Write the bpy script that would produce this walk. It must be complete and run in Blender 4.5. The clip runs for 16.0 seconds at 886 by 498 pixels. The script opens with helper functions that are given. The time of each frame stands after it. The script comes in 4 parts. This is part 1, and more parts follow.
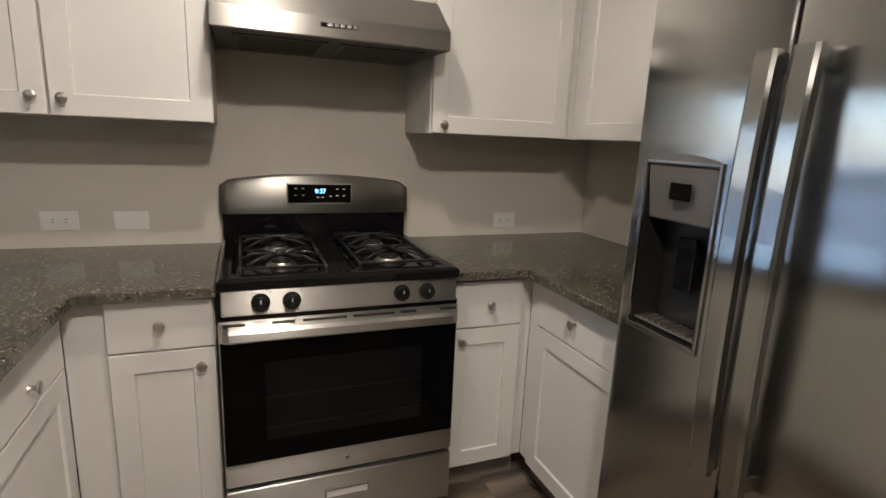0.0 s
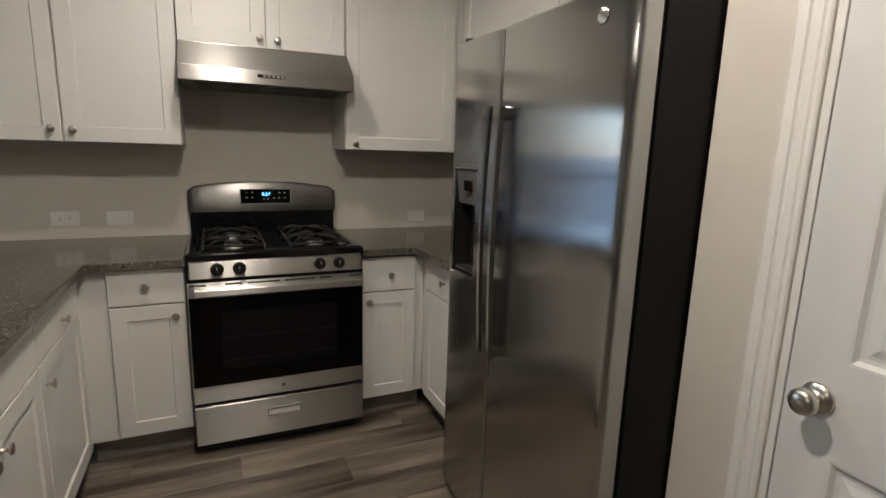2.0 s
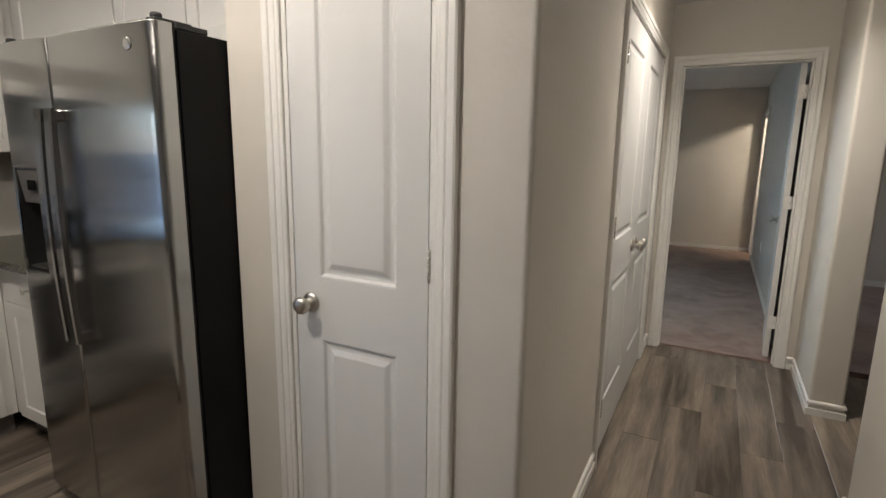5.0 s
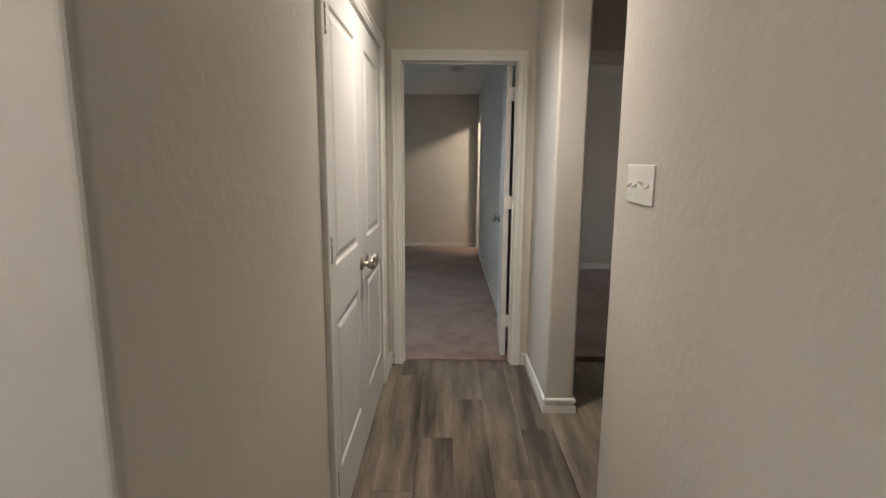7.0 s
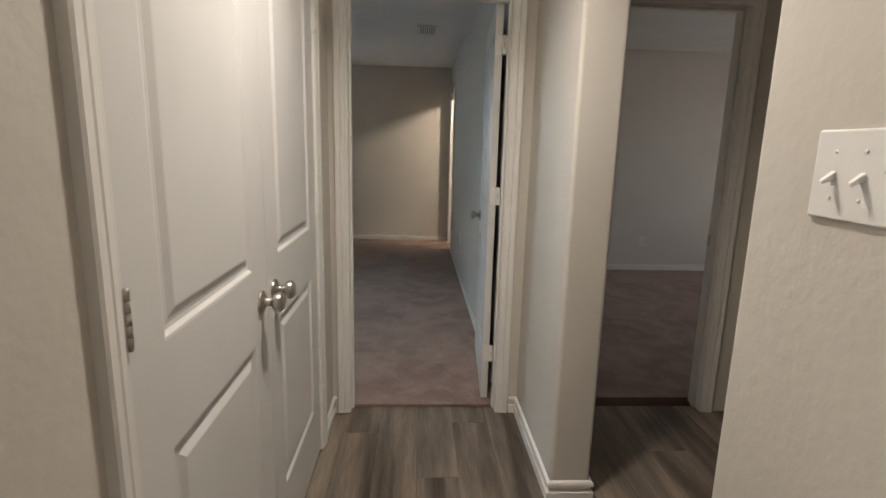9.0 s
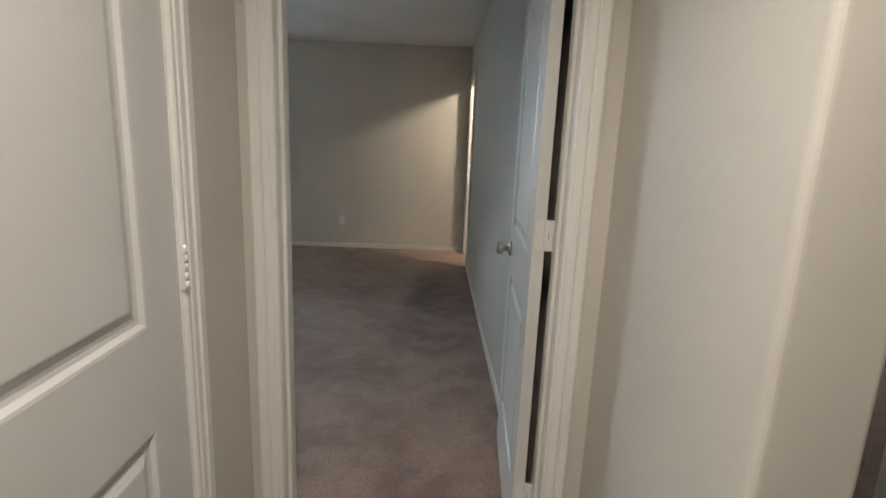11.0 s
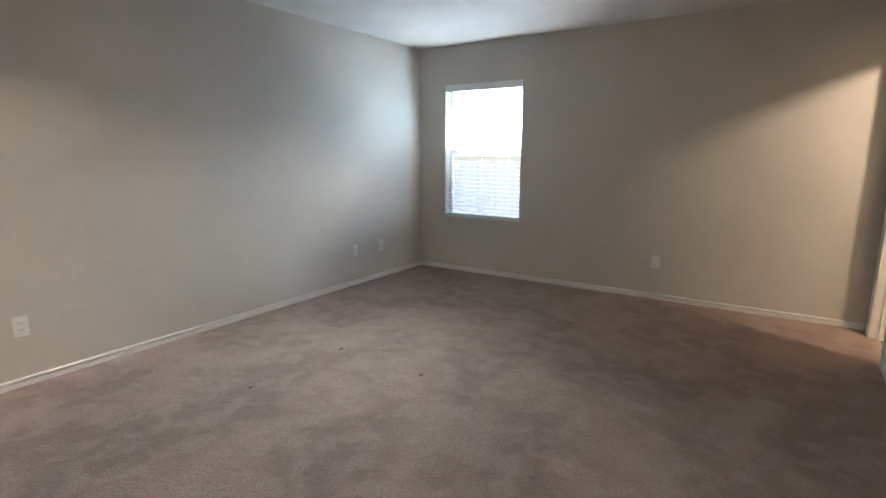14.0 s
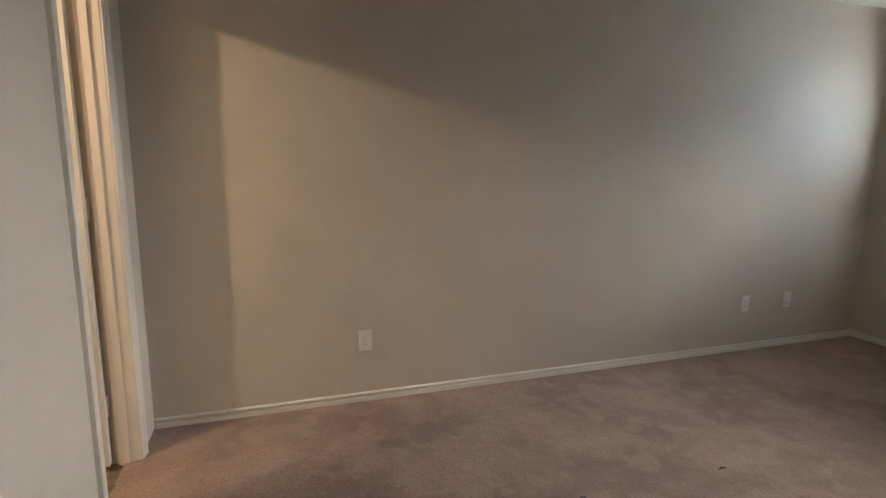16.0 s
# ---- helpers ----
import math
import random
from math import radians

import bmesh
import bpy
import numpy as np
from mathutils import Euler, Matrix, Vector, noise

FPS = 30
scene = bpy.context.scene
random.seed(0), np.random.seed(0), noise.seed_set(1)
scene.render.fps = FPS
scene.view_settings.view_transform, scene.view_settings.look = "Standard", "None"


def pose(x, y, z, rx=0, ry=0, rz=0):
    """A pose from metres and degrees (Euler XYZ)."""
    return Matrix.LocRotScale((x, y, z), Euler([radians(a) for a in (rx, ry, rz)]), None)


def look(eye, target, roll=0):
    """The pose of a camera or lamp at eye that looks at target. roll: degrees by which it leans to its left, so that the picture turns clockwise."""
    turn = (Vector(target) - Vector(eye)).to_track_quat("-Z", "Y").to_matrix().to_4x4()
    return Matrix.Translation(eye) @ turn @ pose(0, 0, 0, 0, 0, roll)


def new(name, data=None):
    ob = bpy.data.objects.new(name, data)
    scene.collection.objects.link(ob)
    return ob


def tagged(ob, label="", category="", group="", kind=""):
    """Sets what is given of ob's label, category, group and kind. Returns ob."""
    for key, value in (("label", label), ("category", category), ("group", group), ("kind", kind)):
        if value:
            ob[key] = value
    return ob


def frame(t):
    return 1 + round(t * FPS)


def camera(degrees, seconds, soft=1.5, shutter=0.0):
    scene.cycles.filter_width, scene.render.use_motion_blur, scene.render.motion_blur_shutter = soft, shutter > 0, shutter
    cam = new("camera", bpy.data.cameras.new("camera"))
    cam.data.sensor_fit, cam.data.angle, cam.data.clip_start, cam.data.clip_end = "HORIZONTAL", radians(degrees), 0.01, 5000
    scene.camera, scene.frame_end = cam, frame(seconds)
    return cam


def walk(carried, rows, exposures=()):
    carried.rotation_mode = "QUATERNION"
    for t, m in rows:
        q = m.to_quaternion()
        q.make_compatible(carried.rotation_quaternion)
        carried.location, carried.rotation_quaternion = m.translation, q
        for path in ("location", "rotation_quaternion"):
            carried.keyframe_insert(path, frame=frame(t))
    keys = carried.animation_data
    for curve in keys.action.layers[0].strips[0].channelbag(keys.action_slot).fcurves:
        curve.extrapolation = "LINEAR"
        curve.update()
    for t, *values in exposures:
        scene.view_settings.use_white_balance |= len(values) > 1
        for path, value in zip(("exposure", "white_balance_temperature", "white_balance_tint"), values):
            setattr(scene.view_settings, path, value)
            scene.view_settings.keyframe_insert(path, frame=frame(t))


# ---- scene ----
cam = camera(81.5, 16.0)
PATH = [
    (0, (0.28, 0.115, 1.369), (0.998, 1.934, 0.947), 2.5),
    (0.5, (0.316, -0.051, 1.383), (1.047, 1.765, 0.972), 2.5),
    (1, (0.303, -0.261, 1.388), (1.074, 1.541, 0.99), 1.8),
    (1.5, (0.308, -0.457, 1.417), (1.107, 1.334, 1.022), 1.8),
    (2, (0.323, -0.671, 1.404), (1.126, 1.121, 1.022), 1.8),
    (2.5, (0.265, -0.815, 1.411), (1.095, 0.966, 1.038), 1.1),
    (3, (0.165, -0.967, 1.411), (1.192, 0.709, 1.042), -0.1),
    (3.5, (0.147, -1.084, 1.417), (1.266, 0.532, 1.047), -0.0),
    (4, (0.154, -1.196, 1.403), (1.428, 0.302, 1.034), 1.1),
    (4.5, (0.182, -1.219, 1.402), (1.697, 0.036, 1.04), 1.4),
    (5, (0.204, -1.215, 1.411), (1.939, -0.29, 1.048), 0.9),
    (5.2, (0.225, -1.22, 1.41), (2.036, -0.455, 1.048), 0.7),
    (7.5, (1.056, -1.203, 1.395), (3.025, -1.256, 1.051), 0.3),
    (8, (1.284, -1.188, 1.373), (3.248, -1.287, 1.011), 0.3),
    (10.5, (2.624, -1.326, 1.358), (4.579, -1.398, 0.945), 2.9),
    (11, (2.928, -1.316, 1.378), (4.884, -1.357, 0.962), 2.4),
    (11.5, (3.223, -1.336, 1.37), (5.177, -1.336, 0.948), 2.3),
    (12, (3.485, -1.333, 1.375), (5.437, -1.23, 0.952), 2.5),
    (12.5, (3.763, -1.277, 1.399), (5.708, -1.082, 0.975), 1.8),
    (13, (3.993, -1.238, 1.394), (5.908, -0.843, 0.974), 0.4),
    (13.5, (4.238, -1.182, 1.395), (6.038, -0.403, 1.003), 0.4),
    (14, (4.421, -1.073, 1.328), (6.062, 0.009, 0.957), 0.1),
    (14.5, (4.609, -0.947, 1.359), (6.057, 0.386, 1.0), -0.2),
    (15, (4.772, -0.767, 1.339), (5.932, 0.822, 0.98), 0.3),
    (15.5, (4.906, -0.569, 1.324), (5.759, 1.205, 0.974), 1.3),
    (16, (4.96, -0.251, 1.325), (5.589, 1.619, 0.993), 0.7),
]
EXPOSURES = [(0.0, 3.1, 6700, 13), (2.5, 2.6, 6550, 12), (5.0, 2.7, 6450, 12), (8.0, 2.65, 6650, 14), (11.0, 2.8, 6500, 12), (12.5, 3.0, 6450, 13), (13.5, 3.1, 6850, 17), (14.5, 3.1, 7500, 19), (15.5, 2.75, 8200, 21), (16.0, 2.45, 8900, 25)]
walk(cam, [(t, look(eye, target, roll)) for t, eye, target, roll in PATH], EXPOSURES)

# ---- world and light ----
world = bpy.data.worlds.new("sky")
scene.world = world
world.use_nodes = True
wn = world.node_tree
sky = wn.nodes.new("ShaderNodeTexSky")
sky.sky_type = "NISHITA"
sky.sun_disc = False
sky.dust_density, sky.ozone_density = 0.3, 2.5
sky.sun_elevation, sky.sun_rotation = radians(62), radians(200)
wn.links.new(sky.outputs[0], wn.nodes["Background"].inputs[0])
wn.nodes["Background"].inputs[1].default_value = 0.15


def lamp(name, kind, at, to, energy, color, size=0.2, size_y=None):
    data = bpy.data.lights.new(name, kind)
    data.energy, data.color = energy, color
    if kind == "AREA":
        data.shape = "RECTANGLE" if size_y else "DISK"
        data.size = size
        if size_y:
            data.size_y = size_y
    elif kind == "POINT":
        data.shadow_soft_size = size
    elif kind == "SUN":
        data.angle = radians(size)
    ob = new(name, data)
    ob.matrix_world = look(at, to)
    return ob


BE_GLASS, BE_BLIND = 9.52, 9.358
WARM = (1.0, 0.93, 0.83)
lamp("sun", "SUN", (0, 0, 20), (2.5, 9.0, 0), 2.0, (1.0, 0.95, 0.88), 0.5)
lamp("kitchen_bulb", "AREA", (0.45, 0.05, 2.375), (0.45, 0.05, 0), 1.6, WARM, 0.13)
lamp("kitchen_glow", "POINT", (0.45, 0.05, 2.34), (0.45, 0.05, 0), 3.6, WARM, 0.04)
lamp("range_bulb", "AREA", (0.37, 1.23, 2.375), (0.37, 1.23, 0), 1.3, WARM, 0.10)
lamp("hall_bulb", "AREA", (3.05, -1.30, 2.375), (3.05, -1.3, 0), 2.2, WARM, 0.15).data.spread = radians(135)
lamp("hall_glow", "POINT", (3.05, -1.30, 2.33), (3.05, -1.3, 0), 0.5, WARM, 0.05)
lamp("bath_bulb", "POINT", (3.20, 1.28, 2.30), (3.2, 1.28, 0), 9.5, (1.0, 0.86, 0.68), 0.05)
lamp("vanity_bulb", "POINT", (8.31, -2.19, 2.20), (8.31, -2.19, 0), 8.5, (1.0, 0.87, 0.70), 0.05)
lamp("window_light", "AREA", (BE_BLIND, 1.64, 1.68), (0, 1.64, 1.5), 1.8, (0.20, 0.62, 1.0), 0.82, 0.62)
lamp("window_sky_light", "AREA", (BE_GLASS + 0.01, 1.64, 1.68), (6.9, 1.0, 0.0), 7.5, (0.74, 0.90, 1.0), 0.82, 0.60).data.spread = radians(80)
lamp("living_window_light", "AREA", (-1.88, 2.56, 1.22), (-1.88, 0, 1.0), 3.0, (0.16, 0.44, 1.0), 2.3, 1.5)
# added fill to brighten the second bedroom; its window is never in view
lamp("second_room_fill", "AREA", (5.85, -6.33, 1.35), (5.85, 0, 1.1), 2.2, (1.0, 0.95, 0.9), 0.8, 1.2)
# added fill from the living side, evens out kitchen light; no such lamp is seen
lamp("living_fill", "POINT", (-1.9, -1.6, 2.30), (-1.9, -1.6, 0), 2.4, WARM, 0.1)


# ---- materials ----
def material(name, color, rough=0.5, metal=0.0, second=None, scale=4.0, fine=None, fine_scale=120.0, bump=0.0,
             bump_scale=60.0, stretch=(1, 1, 1), spec=0.5, coat=0.0, rough_var=0.0, detail=4.0, grain=0.0, grain_way=(0, 0, 1)):
    m = bpy.data.materials.new(name)
    m.use_nodes = True
    n, l = m.node_tree.nodes, m.node_tree.links
    p = n["Principled BSDF"]
    p.inputs["Base Color"].default_value = (*color, 1)
    p.inputs["Roughness"].default_value = rough
    p.inputs["Metallic"].default_value = metal
    p.inputs["Specular IOR Level"].default_value = spec
    p.inputs["Coat Weight"].default_value = coat
    if grain:
        tan = n.new("ShaderNodeCombineXYZ")
        for k in range(3):
            tan.inputs[k].default_value = grain_way[k]
        l.new(tan.outputs[0], p.inputs["Tangent"])
        p.inputs["Anisotropic"].default_value = grain
    tc, mp = n.new("ShaderNodeTexCoord"), n.new("ShaderNodeMapping")
    mp.inputs["Scale"].default_value = stretch
    l.new(tc.outputs["Object"], mp.inputs["Vector"])

    def tex(s, d=detail):
        t = n.new("ShaderNodeTexNoise")
        t.inputs["Scale"].default_value, t.inputs["Detail"].default_value = s, d
        l.new(mp.outputs[0], t.inputs["Vector"])
        return t

    last = None
    for other, s, lo, hi in ((second, scale, 0.35, 0.65), (fine, fine_scale, 0.35, 0.7)):
        if other:
            t, r, mix = tex(s), n.new("ShaderNodeMapRange"), n.new("ShaderNodeMix")
            r.inputs["From Min"].default_value, r.inputs["From Max"].default_value = lo, hi
            l.new(t.outputs["Fac"], r.inputs["Value"])
            mix.data_type = "RGBA"
            mix.inputs["A"].default_value = (*color, 1)
            if last:
                l.new(last, mix.inputs["A"])
            mix.inputs["B"].default_value = (*other, 1)
            l.new(r.outputs[0], mix.inputs["Factor"])
            last = mix.outputs["Result"]
    if last:
        l.new(last, p.inputs["Base Color"])
    if rough_var:
        t, r = tex(scale * 2.3), n.new("ShaderNodeMapRange")
        r.inputs["To Min"].default_value, r.inputs["To Max"].default_value = rough - rough_var, rough + rough_var
        l.new(t.outputs["Fac"], r.inputs["Value"])
        l.new(r.outputs[0], p.inputs["Roughness"])
    if bump:
        t, b = tex(bump_scale, 3.0), n.new("ShaderNodeBump")
        b.inputs["Strength"].default_value, b.inputs["Distance"].default_value = bump, 0.004
        l.new(t.outputs["Fac"], b.inputs["Height"])
        l.new(b.outputs[0], p.inputs["Normal"])
    return m


def emitter(name, color, strength):
    m = bpy.data.materials.new(name)
    m.use_nodes = True
    p = m.node_tree.nodes["Principled BSDF"]
    p.inputs["Base Color"].default_value = (*color, 1)
    p.inputs["Emission Color"].default_value = (*color, 1)
    p.inputs["Emission Strength"].default_value = strength
    return m


PAINT = material("greige wall paint", (0.60, 0.562, 0.503), 0.62, second=(0.575, 0.537, 0.478), scale=1.7, bump=0.34, bump_scale=34, spec=0.35, rough_var=0.05)
CEIL = material("white ceiling paint", (0.80, 0.80, 0.79), 0.8, second=(0.76, 0.76, 0.75), scale=2.0, bump=0.25, bump_scale=45, spec=0.2)
TRIM = material("white semi-gloss trim", (0.76, 0.74, 0.70), 0.36, second=(0.72, 0.70, 0.655), scale=3.0, bump=0.03, bump_scale=40, rough_var=0.05)
DOORW = material("white door paint", (0.665, 0.655, 0.63), 0.42, second=(0.63, 0.62, 0.595), scale=2.4, bump=0.05, bump_scale=180, stretch=(1, 1, 0.15), rough_var=0.05)
CAB = material("white cabinet paint", (0.70, 0.686, 0.655), 0.38, second=(0.665, 0.65, 0.62), scale=2.6, bump=0.02, bump_scale=90, rough_var=0.06)
TOE = material("grey toe kick", (0.23, 0.21, 0.19), 0.6, second=(0.18, 0.165, 0.15), scale=6, stretch=(1, 1, 3))
NICKEL = material("satin nickel", (0.58, 0.55, 0.50), 0.28, 1.0, second=(0.50, 0.47, 0.43), scale=20)
STEEL = material("brushed stainless steel", (0.47, 0.462, 0.448), 0.19, 1.0, second=(0.44, 0.432, 0.42), scale=3.0, bump=0.003, bump_scale=3.0, stretch=(200, 200, 0.4), grain=1.0, grain_way=(0, 1, 0))
STEELH = material("brushed stainless range", (0.46, 0.447, 0.425), 0.36, 1.0, second=(0.425, 0.412, 0.39), scale=3.0, bump=0.006, bump_scale=3.0, stretch=(0.4, 200, 200), grain=0.95, grain_way=(0, 0, 1))
DARKSTEEL = material("dark dispenser plastic", (0.15, 0.14, 0.13), 0.4, 0.4)
BLACK = material("black enamel", (0.005, 0.005, 0.0055), 0.08, second=(0.006, 0.006, 0.006), scale=8, spec=0.3)
BLACKSIDE = material("black textured steel", (0.004, 0.004, 0.0042), 0.5, second=(0.0055, 0.0055, 0.0055), scale=4, bump=0.08, bump_scale=300, spec=0.18)
KNOBBLK = material("black moulded knob", (0.006, 0.006, 0.006), 0.34, spec=0.3)
GLASSBLK = material("black oven glass", (0.002, 0.002, 0.002), 0.06, spec=0.09)
IRON = material("cast iron grate", (0.012, 0.0115, 0.011), 0.30, bump=0.12, bump_scale=220, spec=0.6)
RUBBER = material("black rubber", (0.02, 0.02, 0.02), 0.7)
PLASTIC = material("white plastic", (0.80, 0.79, 0.76), 0.32, second=(0.77, 0.76, 0.73), scale=10)
SLOT = material("dark slot", (0.015, 0.014, 0.013), 0.6)
BLIND = material("white blind slats", (0.80, 0.81, 0.82), 0.45, second=(0.77, 0.78, 0.79), scale=5)
VINYL = material("white vinyl window frame", (0.78, 0.79, 0.80), 0.4)
# the fence's wood colours include the cyan cast of the daylight
FENCEW = material("weathered fence wood with cool light tint", (0.43, 0.48, 0.48), 0.85, second=(0.34, 0.38, 0.385), scale=5, fine=(0.33, 0.325, 0.32), fine_scale=30, stretch=(1, 6, 0.6))
GRASS = material("dry lawn", (0.10, 0.105, 0.06), 0.95, second=(0.14, 0.125, 0.08), scale=2, fine=(0.05, 0.055, 0.025), fine_scale=60)
METALV = material("white painted vent", (0.70, 0.70, 0.69), 0.5)
BADGE = material("chrome badge", (0.75, 0.74, 0.72), 0.15, 1.0)
LEDBLUE = emitter("clock digits", (0.12, 0.45, 1.0), 0.9)
DIFFUSER = emitter("lamp diffuser", (1.0, 0.9, 0.75), 1.2)


def granite():
    m = material("speckled granite", (0.070, 0.065, 0.051), 0.12, second=(0.098, 0.090, 0.070), scale=7, spec=0.5)
    n, l = m.node_tree.nodes, m.node_tree.links
    p = n["Principled BSDF"]
    tc = n.new("ShaderNodeTexCoord")
    prev = p.inputs["Base Color"].links[0].from_socket
    for scale, lo, hi, col in ((75, 0.0, 0.30, (0.028, 0.026, 0.021)), (120, 0.86, 0.98, (0.15, 0.137, 0.108)), (210, 0.92, 0.98, (0.27, 0.25, 0.205))):
        v, r, mix, sep = n.new("ShaderNodeTexVoronoi"), n.new("ShaderNodeMapRange"), n.new("ShaderNodeMix"), n.new("ShaderNodeSeparateColor")
        v.inputs["Scale"].default_value = scale
        l.new(tc.outputs["Object"], v.inputs["Vector"])
        l.new(v.outputs["Color"], sep.inputs[0])
        r.inputs["From Min"].default_value, r.inputs["From Max"].default_value = (hi, lo) if lo == 0.0 else (lo, hi)
        l.new(sep.outputs[0], r.inputs["Value"])
        mix.data_type = "RGBA"
        l.new(prev, mix.inputs["A"])
        mix.inputs["B"].default_value = (*col, 1)
        l.new(r.outputs[0], mix.inputs["Factor"])
        prev = mix.outputs["Result"]
    l.new(prev, p.inputs["Base Color"])
    return m


def plank_wood():
    m = bpy.data.materials.new("grey oak vinyl plank")
    m.use_nodes = True
    n, l = m.node_tree.nodes, m.node_tree.links
    p = n["Principled BSDF"]
    tc, info, mp, off = n.new("ShaderNodeTexCoord"), n.new("ShaderNodeObjectInfo"), n.new("ShaderNodeMapping"), n.new("ShaderNodeVectorMath")
    mul = n.new("ShaderNodeMath")
    mul.operation, mul.inputs[1].default_value = "MULTIPLY", 37.0
    l.new(info.outputs["Random"], mul.inputs[0])
    off.operation = "ADD"
    l.new(tc.outputs["Object"], off.inputs[0])
    l.new(mul.outputs[0], off.inputs[1])
    l.new(off.outputs[0], mp.inputs["Vector"])
    mp.inputs["Scale"].default_value = (0.75, 7.5, 1.0)
    big, fine = n.new("ShaderNodeTexNoise"), n.new("ShaderNodeTexNoise")
    big.inputs["Scale"].default_value, big.inputs["Detail"].default_value, big.inputs["Distortion"].default_value = 1.6, 4.0, 0.25
    fine.inputs["Scale"].default_value, fine.inputs["Detail"].default_value = 14.0, 6.0
    l.new(mp.outputs[0], big.inputs["Vector"])
    l.new(mp.outputs[0], fine.inputs["Vector"])
    ramp = n.new("ShaderNodeValToRGB")
    e = ramp.color_ramp.elements
    e[0].position, e[0].color = 0.32, (0.060, 0.046, 0.035, 1)
    e[1].position, e[1].color = 0.72, (0.29, 0.238, 0.184, 1)
    mid = e.new(0.5)
    mid.color = (0.165, 0.134, 0.106, 1)
    add, tone = n.new("ShaderNodeMath"), n.new("ShaderNodeMath")
    tone.operation, tone.inputs[1].default_value, tone.inputs[2].default_value = "MULTIPLY_ADD", 0.17, -0.10
    l.new(info.outputs["Random"], tone.inputs[0])
    add.operation = "ADD"
    l.new(big.outputs["Fac"], add.inputs[0])
    l.new(tone.outputs[0], add.inputs[1])
    l.new(add.outputs[0], ramp.inputs["Fac"])
    mix, r = n.new("ShaderNodeMix"), n.new("ShaderNodeMapRange")
    mix.data_type, mix.blend_type = "RGBA", "MULTIPLY"
    r.inputs["From Min"].default_value, r.inputs["From Max"].default_value = 0.3, 0.7
    r.inputs["To Min"].default_value, r.inputs["To Max"].default_value = 0.80, 1.12
    l.new(fine.outputs["Fac"], r.inputs["Value"])
    l.new(ramp.outputs[0], mix.inputs["A"])
    l.new(r.outputs[0], mix.inputs["B"])
    mix.inputs["Factor"].default_value = 1.0
    l.new(mix.outputs["Result"], p.inputs["Base Color"])
    b = n.new("ShaderNodeBump")
    b.inputs["Strength"].default_value, b.inputs["Distance"].default_value = 0.12, 0.002
    l.new(fine.outputs["Fac"], b.inputs["Height"])
    l.new(b.outputs[0], p.inputs["Normal"])
    p.inputs["Roughness"].default_value = 0.38
    return m


def carpet_pile():
    m = bpy.data.materials.new("taupe cut-pile carpet")
    m.use_nodes = True
    n, l = m.node_tree.nodes, m.node_tree.links
    p = n["Principled BSDF"]
    tc = n.new("ShaderNodeTexCoord")

    def tex(scale, detail, dist=0.0):
        t = n.new("ShaderNodeTexNoise")
        t.inputs["Scale"].default_value, t.inputs["Detail"].default_value, t.inputs["Distortion"].default_value = scale, detail, dist
        l.new(tc.outputs["Object"], t.inputs["Vector"])
        return t

    def layer(prev, t, lo, hi, col, most=1.0):
        r, mix = n.new("ShaderNodeMapRange"), n.new("ShaderNodeMix")
        r.inputs["From Min"].default_value, r.inputs["From Max"].default_value, r.inputs["To Max"].default_value = lo, hi, most
        l.new(t.outputs["Fac"], r.inputs["Value"])
        mix.data_type = "RGBA"
        if prev:
            l.new(prev, mix.inputs["A"])
        else:
            mix.inputs["A"].default_value = (0.235, 0.150, 0.122, 1)
        mix.inputs["B"].default_value = (*col, 1)
        l.new(r.outputs[0], mix.inputs["Factor"])
        return mix.outputs["Result"]

    patch, foot, tuft = tex(1.9, 3.5, 0.6), tex(7.0, 4.0, 0.3), tex(120, 5.0)
    c = layer(None, patch, 0.42, 0.61, (0.335, 0.228, 0.182), 0.95)
    c = layer(c, foot, 0.45, 0.62, (0.37, 0.262, 0.21), 0.6)
    c = layer(c, tuft, 0.46, 0.70, (0.12, 0.084, 0.07), 0.5)
    l.new(c, p.inputs["Base Color"])
    p.inputs["Roughness"].default_value = 1.0
    p.inputs["Specular IOR Level"].default_value = 0.1
    p.inputs["Sheen Weight"].default_value = 0.25
    b1, b2 = n.new("ShaderNodeBump"), n.new("ShaderNodeBump")
    b1.inputs["Strength"].default_value, b1.inputs["Distance"].default_value = 0.5, 0.02
    b2.inputs["Strength"].default_value, b2.inputs["Distance"].default_value = 0.7, 0.006
    l.new(foot.outputs["Fac"], b1.inputs["Height"])
    l.new(tuft.outputs["Fac"], b2.inputs["Height"])
    l.new(b1.outputs[0], b2.inputs["Normal"])
    l.new(b2.outputs[0], p.inputs["Normal"])
    return m


def clear_glass():
    m = bpy.data.materials.new("window glass")
    m.use_nodes = True
    p = m.node_tree.nodes["Principled BSDF"]
    p.inputs["Transmission Weight"].default_value = 1.0
    p.inputs["Roughness"].default_value = 0.0
    p.inputs["IOR"].default_value = 1.05
    return m


GRANITE, PLANK, CARPET, GLASS = granite(), plank_wood(), carpet_pile(), clear_glass()


# ---- building helpers ----
def box(bm, x0, x1, y0, y1, z0, z1, bevel=0.0, segments=2):
    x0, x1, y0, y1, z0, z1 = min(x0, x1), max(x0, x1), min(y0, y1), max(y0, y1), min(z0, z1), max(z0, z1)
    vs = bmesh.ops.create_cube(bm, size=1.0)["verts"]
    for v in vs:
        v.co = Vector(((x0 + x1) / 2 + v.co.x * (x1 - x0), (y0 + y1) / 2 + v.co.y * (y1 - y0), (z0 + z1) / 2 + v.co.z * (z1 - z0)))
    if bevel:
        es = list({e for v in vs for e in v.link_edges})
        bmesh.ops.bevel(bm, geom=es, offset=bevel, segments=segments, profile=0.5, affect="EDGES")
    return bm


